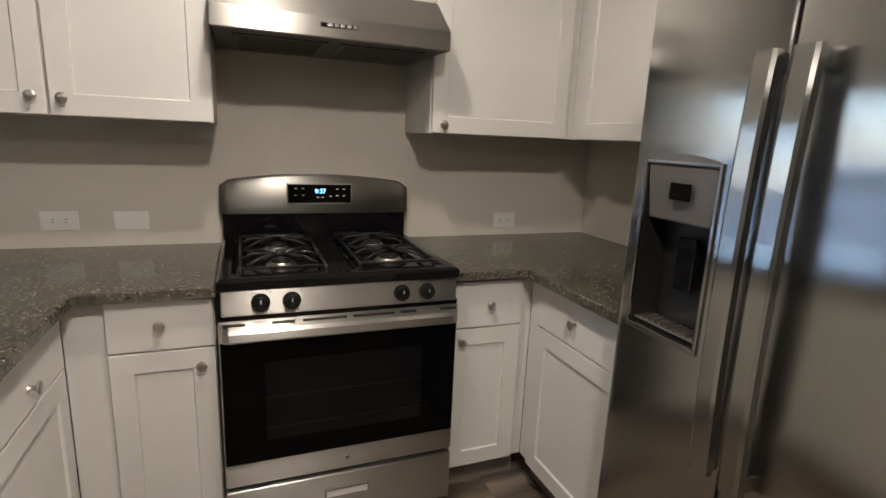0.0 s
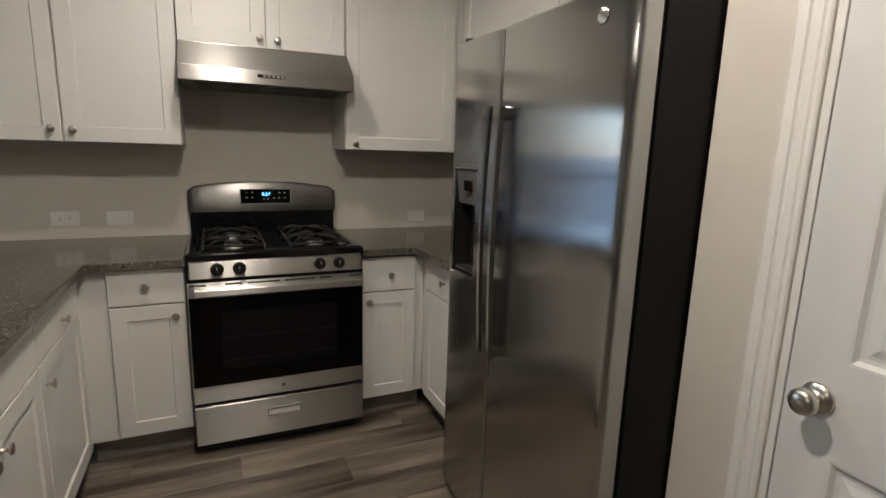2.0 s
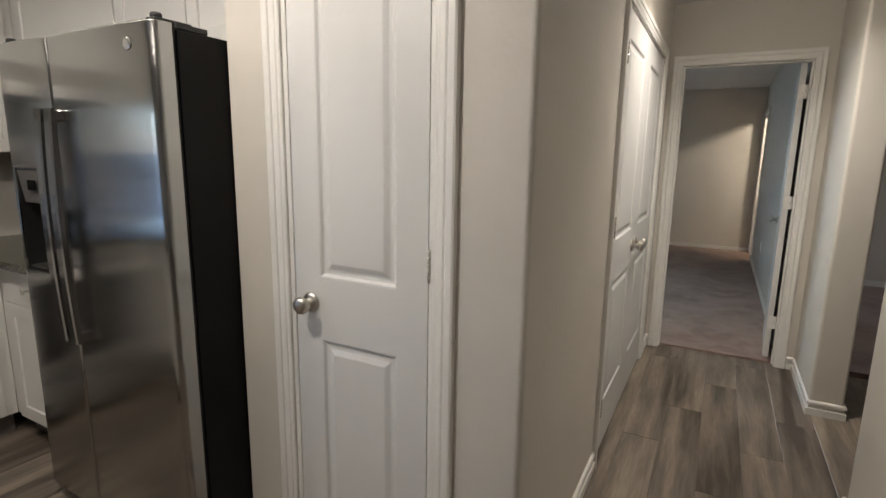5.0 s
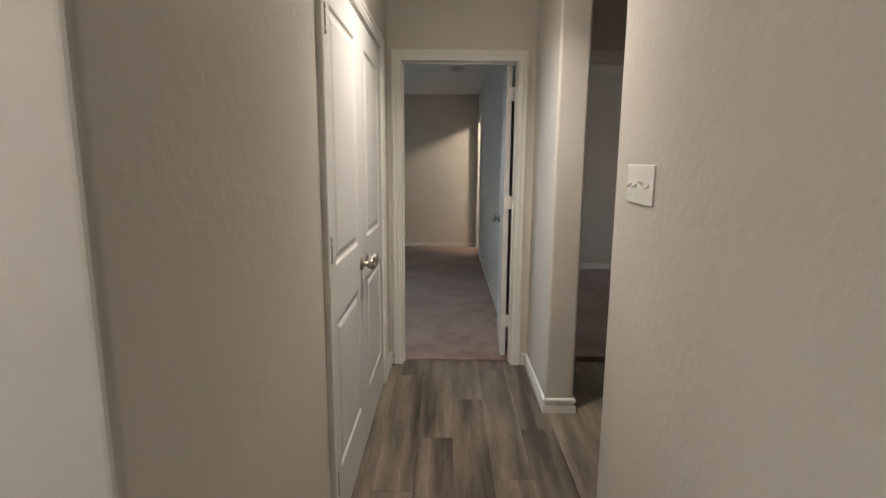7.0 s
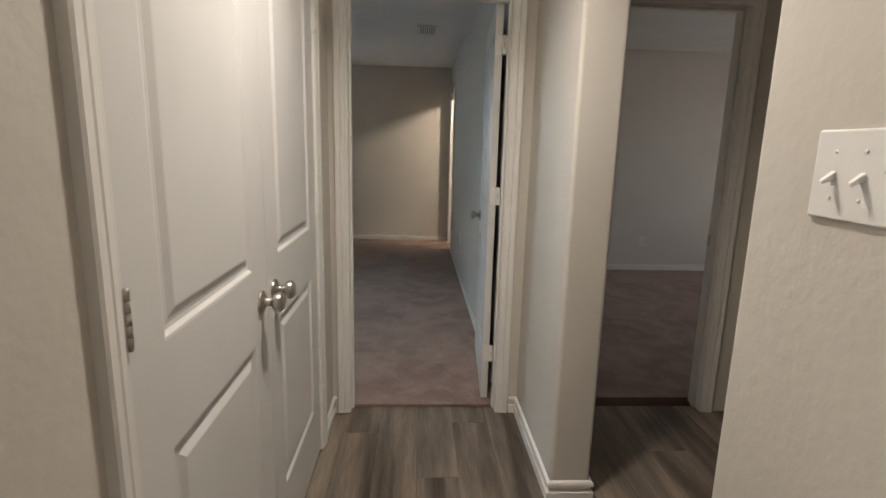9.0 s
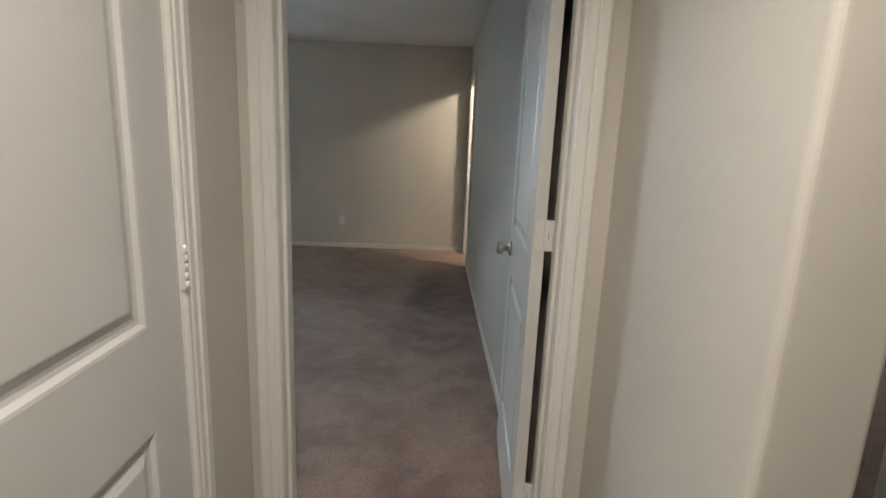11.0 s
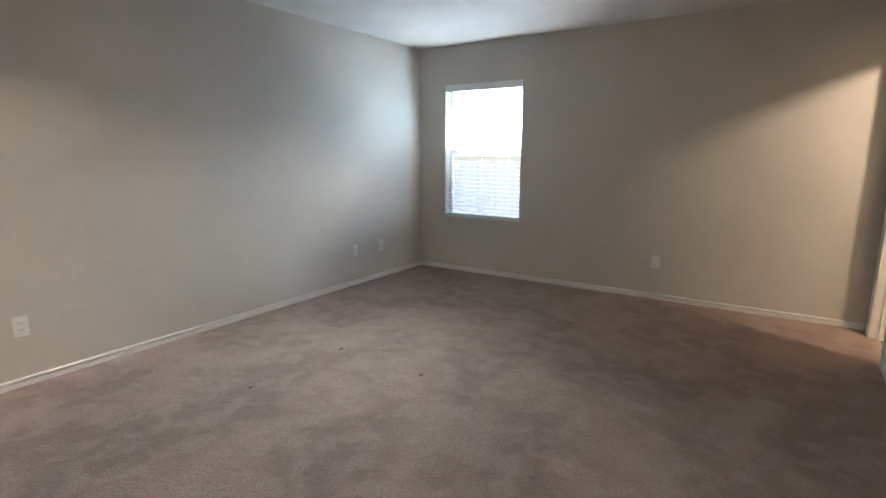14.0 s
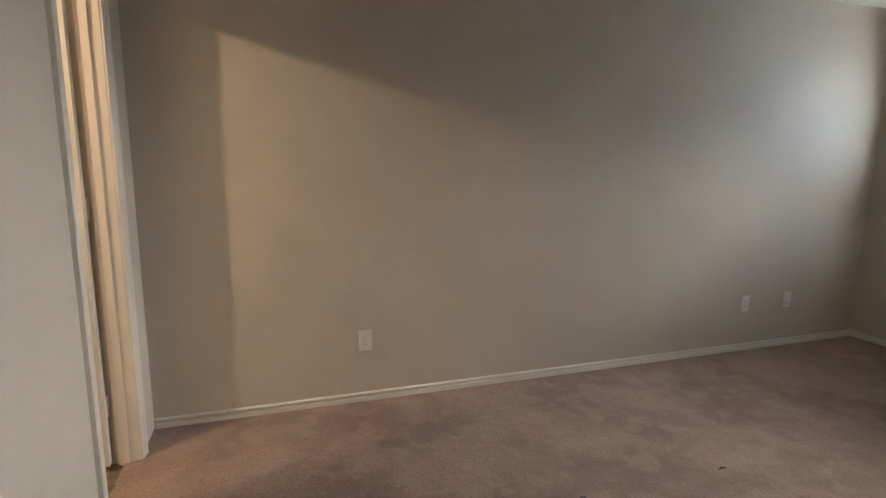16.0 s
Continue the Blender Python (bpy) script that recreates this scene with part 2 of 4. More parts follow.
def B(*args, bevel=0.0, segments=2):
    return box(bmesh.new(), *args, bevel=bevel, segments=segments)


def lathe(bm, profile, axis, at, steps=24):
    """Turns (radius, height) pairs about an axis direction through a point."""
    q = Vector((0, 0, 1)).rotation_difference(Vector(axis)).to_matrix()
    rings = []
    for r, h in profile:
        rings.append([bm.verts.new(Vector(at) + q @ Vector((r * math.cos(2 * math.pi * i / steps), r * math.sin(2 * math.pi * i / steps), h))) for i in range(steps)])
    for a, b in zip(rings, rings[1:]):
        for i in range(steps):
            f = bm.faces.new((a[i], a[(i + 1) % steps], b[(i + 1) % steps], b[i]))
            f.smooth = True
    for ring, flip in ((rings[0], True), (rings[-1], False)):
        bm.faces.new(ring[::-1] if flip else ring)
    return bm


def tube(bm, pts, r, steps=8, flat=1.0):
    """A round bar along points; flat squeezes it in z."""
    pts = [Vector(p) for p in pts]
    rings = []
    for i, p in enumerate(pts):
        d = (pts[min(i + 1, len(pts) - 1)] - pts[max(i - 1, 0)]).normalized()
        u = d.cross(Vector((0.123, 0.317, 0.94))).normalized()
        w = d.cross(u)
        rings.append([bm.verts.new(p + (u * math.cos(2 * math.pi * k / steps) + w * math.sin(2 * math.pi * k / steps)) * r) for k in range(steps)])
    for a, b in zip(rings, rings[1:]):
        for k in range(steps):
            f = bm.faces.new((a[k], a[(k + 1) % steps], b[(k + 1) % steps], b[k]))
            f.smooth = True
    bm.faces.new(rings[0][::-1])
    bm.faces.new(rings[-1])
    return bm


def mesh_of(name, bm, mat):
    bmesh.ops.recalc_face_normals(bm, faces=bm.faces)
    me = bpy.data.meshes.new(name)
    bm.to_mesh(me)
    bm.free()
    for one in mat if isinstance(mat, (list, tuple)) else [mat]:
        me.materials.append(one)
    return me


def part(name, bm, mat, parent, label=""):
    ob = new(name, mesh_of(name, bm, mat))
    ob.parent = parent
    return tagged(ob, label)


def thing(name, at, label, category, group="", kind="", rz=0.0):
    ob = new(name)
    ob.matrix_world = pose(*at, 0, 0, rz)
    ob.empty_display_size = 0.1
    return tagged(ob, label, category, group, kind)


def structure(name, bm, mat, label, category):
    return tagged(new(name, mesh_of(name, bm, mat)), label, category, "", "structure")


def wall(name, boxes, label="greige painted drywall wall with light orange-peel texture", category="wall", corners=()):
    """Boxes joined into one wall; corners: (x, y) of upright edges with a rounded drywall bead."""
    bm = bmesh.new()
    for b in boxes:
        box(bm, *b)
    bead = [e for e in bm.edges if any(all(abs(v.co.x - x) < 1e-4 and abs(v.co.y - y) < 1e-4 for v in e.verts) for x, y in corners)]
    if bead:
        bmesh.ops.bevel(bm, geom=bead, offset=0.016, segments=5, profile=0.5, affect="EDGES")
    return structure(name, bm, PAINT, label, category)


def sweep(bm, profile, paths):
    """Joins a profile's points along matching path points: paths(u, v) gives the line of one profile point."""
    lines = [[bm.verts.new(p) for p in paths(u, v)] for u, v in profile]
    for a, b in zip(lines, lines[1:]):
        for i in range(len(a) - 1):
            bm.faces.new((a[i], a[i + 1], b[i + 1], b[i]))
    for end in (0, -1):
        bm.faces.new([ln[end] for ln in lines])
    return bm


CASING_PROFILE = [(0.000, 0.0), (0.000, 0.007), (0.004, 0.010), (0.012, 0.010), (0.016, 0.013), (0.030, 0.0145), (0.036, 0.012), (0.040, 0.0165), (0.058, 0.018), (0.064, 0.015), (0.066, 0.0)]
BASE_PROFILE = [(0.0, 0.0), (0.0, 0.014), (0.038, 0.014), (0.041, 0.001), (0.062, 0.001), (0.063, 0.0125), (0.074, 0.0125), (0.080, 0.010), (0.084, 0.004), (0.085, 0.0)]


def casing(name, axis, face, out, s0, s1, top, z0=0.0, floor_gap=0.0):
    """A mitred door casing on a wall face: axis 'x' or 'y' runs along the wall, out is +1 or -1 away from it."""
    def at(s, z, v):
        return Vector((s, face + out * v, z)) if axis == "x" else Vector((face + out * v, s, z))
    bm = sweep(bmesh.new(), CASING_PROFILE, lambda u, v: [at(s0 - u, z0, v), at(s0 - u, top + u, v), at(s1 + u, top + u, v), at(s1 + u, z0, v)])
    return structure(name, bm, TRIM, "white moulded door casing with mitred corners", "door casing")


def baseboard(name, axis, face, out, s0, s1, m0=0.0, m1=0.0, z0=0.0, tall=1.0):
    """A moulded baseboard along a wall; m0, m1: +1 for an outside mitre, -1 for an inside one."""
    def at(s, z, v):
        return Vector((s, face + out * v, z)) if axis == "x" else Vector((face + out * v, s, z))
    bm = sweep(bmesh.new(), BASE_PROFILE, lambda u, v: [at(s0 - m0 * v, z0 + u * tall, v), at(s1 + m1 * v, z0 + u * tall, v)])
    return structure(name, bm, TRIM, "white moulded baseboard along the wall foot", "baseboard")


# ---- plan numbers ----
CEILING = 2.44
KN, KE = 2.355, 1.945           # kitchen's north and east walls
PX = 1.385                      # pantry wall face
HL, HR = -0.822, -1.785          # hall's two walls
EX0, EX1 = 4.255, 4.370         # wall between hall and bedroom
BN, BS, BE = 2.436, -1.700, 9.272   # bedroom's north, south and east walls
WEST, SOUTH = -4.6, -5.4

# ---- structure ----
# floors
bm = bmesh.new()
box(bm, WEST - 0.1, 4.31, SOUTH - 0.1, BN + 0.12, -0.12, -0.006)
floor = structure("floor", bm, PLANK, "grey-brown oak-look plank floor", "floor")
structure("floor_bedroom", B(4.31, BE + 0.1, BS - 0.06, BN + 0.1, -0.12, 0.012), CARPET, "taupe cut-pile carpet with brushed patches", "carpet")
structure("floor_second_bedroom", B(4.385, 7.56, -6.3, BS - 0.065, -0.12, 0.012), CARPET, "taupe cut-pile carpet in an unlit bedroom", "carpet")
structure("floor_vanity", B(7.565, BE + 0.1, -3.6, BS - 0.065, -0.12, 0.010), CARPET, "taupe carpet in the lit side room", "carpet")

# ceilings
structure("ceiling", B(WEST - 0.1, EX0 + 0.05, SOUTH - 0.1, BN + 0.12, CEILING, CEILING + 0.12), CEIL, "white textured ceiling", "ceiling")
structure("ceiling_bedroom", B(EX0 + 0.055, BE + 0.12, BS - 0.05, BN + 0.12, CEILING, CEILING + 0.12), CEIL, "white textured bedroom ceiling", "ceiling")
structure("ceiling_side", B(EX0 + 0.055, BE + 0.12, -6.4, BS - 0.055, CEILING, CEILING + 0.12), CEIL, "white textured ceiling", "ceiling")

H = CEILING
# window of the living area in the north wall, x -2.7 to -1.0
LW0, LW1, LZ0, LZ1 = -2.9, -0.86, 0.62, 1.82
wall("wall_kitchen_north", [(LW1, KE, KN, KN + 0.12, 0, H), (WEST, LW0, KN, KN + 0.12, 0, H), (LW0, LW1, KN, KN + 0.12, 0, LZ0), (LW0, LW1, KN, KN + 0.12, LZ1, H)])
wall("wall_kitchen_east", [(KE, KE + 0.1, 0.196, KN + 0.12, 0, H)])
PD0, PD1 = -0.560, -0.035       # pantry door opening along y
wall("wall_pantry", [(PX, PX + 0.115, PD1, 0.196, 0, H), (PX, PX + 0.115, HL + 0.115, PD0, 0, H), (PX, PX + 0.115, PD0, PD1, 2.045, H), (PX + 0.116, KE + 0.1, 0.10, 0.195, 0, H)])
DD0, DD1 = 2.490, 3.916         # double door opening along x
wall("wall_hall_north", [(PX, DD0, HL, HL + 0.115, 0, H), (DD1, EX0, HL, HL + 0.115, 0, H), (DD0, DD1, HL, HL + 0.115, 2.045, H)], corners=((PX, HL),))
ED0, ED1 = -1.663, -0.911       # bedroom door opening along y
R20, R21 = -2.770, -2.000       # second bedroom door opening along y
CB0, CB1 = 1.665, 2.150          # door opening of the lit west room along y
wall("wall_hall_end", [(EX0, EX1, ED1, CB0 - 0.017, 0, H), (EX0, EX1, CB1 + 0.017, BN, 0, H), (EX0, EX1, CB0 - 0.017, CB1 + 0.017, 2.051, H), (EX0, EX1, R21, ED0, 0, H),
                       (EX0, EX1, ED0, ED1, 2.045, H), (EX0, EX1, -3.3, R20, 0, H), (EX0, EX1, R20, R21, 2.045, H)])
wall("wall_hall_pier", [(3.561, EX0, -1.935, -1.775, 0, H)], corners=((3.561, -1.935), (3.561, -1.775)))
wall("wall_hall_switch", [(0.9, 2.600, HR - 0.115, HR, 0, H)], corners=((2.600, HR), (2.600, HR - 0.115), (0.9, HR)))
wall("wall_vestibule_south", [(0.9, EX0, -3.165, -3.05, 0, H)])
wall("wall_vestibule_west", [(0.9, 1.015, -3.05, HR - 0.116, 0, H)])
WZ0, WZ1, WY0, WY1 = 0.615, 2.035, 1.185, 2.095    # bedroom window
wall("wall_bedroom_east", [(BE, BE + 0.15, BS - 2.0, WY0, 0, H), (BE, BE + 0.15, WY1, BN + 0.12, 0, H), (BE, BE + 0.15, WY0, WY1, 0, WZ0), (BE, BE + 0.15, WY0, WY1, WZ1, H)])
wall("wall_bedroom_north", [(EX0, BE, BN, BN + 0.12, 0, H)])
SE0, SE1 = 8.480, 9.060         # opening of the lit side room along x
wall("wall_bedroom_south", [(EX1, SE0, BS - 0.115, BS, 0, H), (SE1, BE, BS - 0.115, BS, 0, H), (SE0, SE1, BS - 0.115, BS, 2.045, H)])
wall("wall_second_east", [(7.50, 7.615, -6.3, BS - 0.116, 0, H)])
wall("wall_second_south", [(EX1, 5.4, -6.4, -6.3, 0, H), (6.3, 7.50, -6.4, -6.3, 0, H), (5.4, 6.3, -6.4, -6.3, 0, 0.6), (5.4, 6.3, -6.4, -6.3, 2.05, H)])
wall("wall_second_west", [(EX0, EX1, -6.3, -3.301, 0, H)])
wall("wall_vanity_south", [(7.616, BE, -3.7, -3.6, 0, H)])
wall("wall_bath", [(1.946 + 0.1, EX0, 0.35, 0.45, 0, H), (1.946 + 0.1, EX0, BN, BN + 0.12, 0, H), (2.35, 2.45, 0.451, BN, 0, H)])
wall("wall_closet", [(PX + 0.116, EX0, -0.02, 0.08, 0, H)])
wall("wall_living_west", [(WEST - 0.12, WEST, SOUTH, KN + 0.12, 0, H)])
wall("wall_living_south", [(WEST, 0.899, SOUTH - 0.12, SOUTH, 0, H), (0.9, 1.0, SOUTH, -3.166, 0, H)])

# baseboards
baseboard("baseboard", "y", PX, -1, HL, PD0 - 0.07, m0=1)
baseboard("baseboard", "y", PX, -1, PD1 + 0.07, 0.196)
baseboard("baseboard", "x", HL, -1, PX, DD0 - 0.066, m0=1)
baseboard("baseboard", "x", HL, -1, DD1 + 0.066, EX0, m1=-1)
baseboard("baseboard", "y", EX0, -1, -0.843, HL)
baseboard("baseboard", "x", -1.775, 1, 3.561, EX0, m0=1, m1=-1)
baseboard("baseboard", "y", EX0, -1, -1.775, -1.733)
baseboard("baseboard", "y", 3.561, -1, -1.935, -1.775, m0=1, m1=1)
baseboard("baseboard", "x", -1.935, -1, 3.561, EX0, m0=1)
baseboard("baseboard", "x", HR, 1, 0.9, 2.600, m1=1)
baseboard("baseboard", "x", -3.05, 1, 1.016, EX0)
baseboard("baseboard", "x", BN, -1, EX1, BE, m0=-1, m1=-1, z0=0.012, tall=0.58)
baseboard("baseboard", "y", BE, -1, BS, BN, m0=-1, m1=-1, z0=0.012, tall=0.58)
baseboard("baseboard", "x", BS, 1, EX1, SE0 - 0.07, z0=0.012, tall=0.58)
baseboard("baseboard", "y", EX1, 1, ED1 + 0.07, CB0 - 0.07, z0=0.012, tall=0.58)
baseboard("baseboard", "y", 7.50, -1, -6.3, BS - 0.116, z0=0.012, tall=0.85)

# door casings and jambs
casing("trim_pantry", "y", PX, -1, PD0, PD1, 2.035)
casing("trim_bedroom_hall", "y", EX0, -1, ED0 + 0.002, ED1 - 0.002, 2.033)
casing("trim_bedroom_room", "y", EX1, 1, ED0 + 0.002, ED1 - 0.002, 2.033, z0=0.012)
casing("trim_second_hall", "y", EX0, -1, R20, R21, 2.035)
casing("trim_west_room", "y", EX1, 1, CB0, CB1, 2.035, z0=0.012)
casing("trim_closet", "x", HL, -1, DD0, DD1, 2.035)
casing("trim_side_room", "x", BS, 1, SE0, SE1, 2.035, z0=0.012)


def jamb(name, axis, w0, w1, s0, s1, top, stop):
    """The lining of a doorway through a wall from w0 to w1, with a door stop strip between stop[0] and stop[1]."""
    bm = bmesh.new()
    t = 0.018

    def put(a0, a1, b0, b1, z0, z1):
        box(bm, *((b0, b1, a0, a1) if axis == "x" else (a0, a1, b0, b1)), z0, z1, bevel=0.0015, segments=1)
    put(w0 + 0.001, w1 - 0.001, s0, s0 + t, 0, top)
    put(w0 + 0.001, w1 - 0.001, s1 - t, s1, 0, top)
    put(w0 + 0.001, w1 - 0.001, s0 + t, s1 - t, top - t, top)
    put(stop[0], stop[1], s0 + t, s0 + t + 0.011, 0, top - t)
    put(stop[0], stop[1], s1 - t - 0.011, s1 - t, 0, top - t)
    put(stop[0], stop[1], s0 + t + 0.011, s1 - t - 0.011, top - t - 0.011, top - t)
    return structure(name, bm, TRIM, "white painted door jamb with a stop strip", "door jamb")


jamb("trim_jamb_pantry", "y", PX, PX + 0.115, PD0, PD1, 2.045, (PX + 0.045, PX + 0.08))
jamb("trim_jamb_bedroom", "y", EX0, EX1, ED0 - 0.016, ED1 + 0.016, 2.049, (EX0 + 0.035, EX0 + 0.072))
jamb("trim_jamb_second", "y", EX0, EX1, R20 - 0.016, R21 + 0.016, 2.049, (EX0 + 0.035, EX0 + 0.072))
jamb("trim_jamb_west_room", "y", EX0 + 0.026, EX1, CB0 - 0.016, CB1 + 0.016, 2.049, (EX0 + 0.045, EX0 + 0.075))
jamb("trim_jamb_side_room", "x", BS - 0.115, BS, SE0 - 0.016, SE1 + 0.016, 2.049, (BS - 0.075, BS - 0.045))
jamb("trim_jamb_closet", "x", HL, HL + 0.115, DD0 - 0.016, DD1 + 0.016, 2.049, (HL + 0.05, HL + 0.085))


# ---- doors ----
def panel_rings(bm, x0, x1, z0, z1, y, out):
    """A moulded raised panel: rings of rectangles that step in and out of the face at y."""
    steps = [(0.0, 0.0), (0.006, 0.001), (0.014, 0.0075), (0.022, 0.0085), (0.030, 0.0075), (0.046, 0.0015), (0.050, 0.001)]
    rings = []
    for ins, dep in steps:
        rings.append([bm.verts.new((x, y - out * dep, z)) for x, z in ((x0 + ins, z0 + ins), (x1 - ins, z0 + ins), (x1 - ins, z1 - ins), (x0 + ins, z1 - ins))])
    for a, b in zip(rings, rings[1:]):
        for i in range(4):
            bm.faces.new((a[i], a[(i + 1) % 4], b[(i + 1) % 4], b[i]))
    bm.faces.new(rings[-1])
    return rings[0]


def slab_mesh(w, h, stile=0.105, panels=((0.235, 0.822), (1.018, 1.90))):
    """A two-panel moulded door leaf: x from 0 to w, y from -0.0175 to 0.0175, z from 0 to h."""
    bm, t = bmesh.new(), 0.0175
    for out in (-1, 1):
        y = out * t
        xs = [0, stile, w - stile, w]
        zs = [0, panels[0][0], panels[0][1], panels[1][0], panels[1][1], h]
        for i in range(3):
            for k in range(5):
                if i == 1 and k in (1, 3):
                    panel_rings(bm, xs[1], xs[2], zs[k], zs[k + 1], y, out)
                else:
                    bm.faces.new([bm.verts.new((x, y, z)) for x, z in ((xs[i], zs[k]), (xs[i + 1], zs[k]), (xs[i + 1], zs[k + 1]), (xs[i], zs[k + 1]))])
    for quad in (((0, -t, 0), (0, t, 0), (0, t, h), (0, -t, h)), ((w, -t, 0), (w, t, 0), (w, t, h), (w, -t, h)), ((0, -t, 0), (w, -t, 0), (w, t, 0), (0, t, 0)), ((0, -t, h), (w, -t, h), (w, t, h), (0, t, h))):
        bm.faces.new([bm.verts.new(q) for q in quad])
    bmesh.ops.remove_doubles(bm, verts=bm.verts, dist=0.0003)
    return bm


KNOB = [(0.0005, 0.0), (0.030, 0.0), (0.032, 0.003), (0.030, 0.007), (0.020, 0.011), (0.0125, 0.014), (0.011, 0.026), (0.014, 0.031), (0.022, 0.035), (0.0265, 0.042), (0.0275, 0.049), (0.025, 0.056), (0.019, 0.061), (0.010, 0.0635), (0.0005, 0.064)]


def hinge(parent, at, mat=NICKEL, label="", axis_y=1):
    bm = bmesh.new()
    x, y, z = at
    for k in range(5):
        lathe(bm, [(0.0048, 0.0), (0.0048, 0.0172)], (0, 0, 1), (x, y, z - 0.0445 + k * 0.0178), 12)
    lathe(bm, [(0.0038, 0.0), (0.0038, 0.093)], (0, 0, 1), (x, y, z - 0.0475), 10)
    s = -1 if y > 0 else 1
    box(bm, x + 0.0025, x + 0.0045, y, y + s * 0.030, z - 0.0445, z + 0.0445)
    return part("hinge", bm, mat, parent, label)


def door(name, at, rz, w, h, knobs, label, hinge_side=-1, hinge_mat=NICKEL, leaf_mat=DOORW, hinge_label="satin nickel hinge", knob_z=0.935, panels=((0.235, 0.822), (1.018, 1.90))):
    """A door hung at its hinge edge: x runs from the hinges to the latch. knobs: faces (-1, 1) that carry one."""
    d = thing(name, at, label, "door", "", "structure", rz)
    part("leaf", slab_mesh(w, h, min(0.118, w * 0.205), panels), leaf_mat, d)
    for side in knobs:
        part("door_knob", lathe(bmesh.new(), KNOB, (0, side, 0), (w - 0.062, side * 0.0175, knob_z), 28), NICKEL, d, "satin nickel round door knob")
    for z in (0.26, 1.10, 1.82):
        hinge(d, (-0.004, hinge_side * 0.0195, z), hinge_mat, hinge_label)
    part("latch_plate", B(w - 0.0005, w + 0.0008, -0.0125, 0.0125, knob_z - 0.03, knob_z + 0.03), NICKEL, d)
    return d


# pantry door: hinges towards the hall, closed
door("door_pantry", (PX + 0.020, PD0 + 0.021, 0.012), 90, PD1 - PD0 - 0.042, 2.008, (1,), "closed narrow white two-panel pantry door with nickel knob", 1)
# closet double doors, closed
LEAF = (DD1 - DD0 - 0.010) / 2
door("door_closet_left", (DD0 + 0.004, HL + 0.020, 0.012), 0, LEAF, 2.008, (-1,), "closed white two-panel closet door leaf with nickel knob", -1.6, knob_z=0.925)
door("door_closet_right", (DD1 - 0.004, HL + 0.020, 0.012), 180, LEAF, 2.008, (1,), "closed white two-panel closet door leaf with painted hinges", 1.6, TRIM, DOORW, "white painted hinge", knob_z=0.925)
# bedroom door, open against the south wall
BED_DOOR = door("door_bedroom", (EX1 - 0.008, ED0 + 0.045, 0.024), -3.9, 0.752, 2.004, (1,), "open white two-panel bedroom door folded back by the wall", -1, TRIM, DOORW, "white painted hinge", knob_z=0.915)
for z in (0.26, 1.10, 1.82):
    part("hinge_leaf", B(-0.010, -0.0015, -0.048, -0.012, z - 0.0445, z + 0.0445, bevel=0.001, segments=1), TRIM, BED_DOOR, "white painted hinge leaf")
    part("hinge_slot", B(-0.0106, -0.0098, -0.0262, -0.0248, z - 0.010, z + 0.010), SLOT, BED_DOOR)
# west room door, open away from the bedroom
door("door_west_room", (EX0 + 0.006, CB1 - 0.0245, 0.024), 180, CB1 - CB0 - 0.04, 2.004, (1,), "open white door of the lit west room", -1, TRIM, DOORW, "white painted hinge")


# ---- kitchen ----
CNT, CNTH = 0.914, 0.032
FY, FXL, FXR = 1.735, -0.190, 1.285      # faces of the north, left and right base runs


def shaker(bm, w, h, rail=0.062, t=0.019):
    """A shaker door: x 0 to w, z 0 to h, its front at y = -t."""
    steps = [(0.0, -t + 0.0015), (0.0015, -t), (rail, -t), (rail + 0.004, -t + 0.0075), (w, 0)]
    rings = []
    for ins, y in steps[:4]:
        rings.append([bm.verts.new((x, y, z)) for x, z in ((ins, ins), (w - ins, ins), (w - ins, h - ins), (ins, h - ins))])
    for a, b in zip(rings, rings[1:]):
        for i in range(4):
            bm.faces.new((a[i], a[(i + 1) % 4], b[(i + 1) % 4], b[i]))
    bm.faces.new(rings[-1])
    back = [bm.verts.new((x, 0, z)) for x, z in ((0, 0), (w, 0), (w, h), (0, h))]
    for i in range(4):
        bm.faces.new((rings[0][i], rings[0][(i + 1) % 4], back[(i + 1) % 4], back[i]))
    bm.faces.new(back[::-1])
    return bm


CABKNOB = [(0.0005, 0.0), (0.0085, 0.0), (0.0085, 0.002), (0.006, 0.005), (0.0052, 0.011), (0.0075, 0.016), (0.0145, 0.020), (0.0160, 0.0225), (0.0155, 0.025), (0.012, 0.0268), (0.0005, 0.0275)]


def cab_door(parent, x0, x1, z0, z1, knob=None, drawer=False, name=""):
    w, h = x1 - x0, z1 - z0
    bm = B(0, w, -0.019, 0, 0, h, bevel=0.0015, segments=1) if drawer else shaker(bmesh.new(), w, h)
    bmesh.ops.translate(bm, verts=bm.verts, vec=(x0, -0.0015, z0))
    d = part(name or ("drawer_front" if drawer else "door"), bm, CAB, parent)
    if knob:
        part("knob", lathe(bmesh.new(), CABKNOB, (0, -1, 0), (knob[0], -0.0205, knob[1]), 20), NICKEL, d, "satin nickel mushroom knob")
    return d


def cabinet(at, rz, w, depth, z0, z1, fronts, label, toe=False, name="wall_cabinet"):
    """A cabinet whose front plane is y = 0 in its own space and which reaches back to y = depth."""
    c = thing(name, (at[0], at[1], 0 if toe else z0), label, "cabinet", "", "", rz)
    b = 0 if toe else z0
    part("body", B(0, w, 0, depth, (0.115 if toe else z0) - b, z1 - b, bevel=0.001, segments=1), CAB, c)
    if toe:
        part("toe_kick", B(0, w, 0.06, 0.075, 0.0, 0.114), TOE, c, "grey-brown toe kick board")
    for kind, x0, x1, a0, a1, knob in fronts:
        cab_door(c, x0, x1, a0 - b, a1 - b, (knob[0], knob[1] - b) if knob else None, kind == "drawer")
    return c


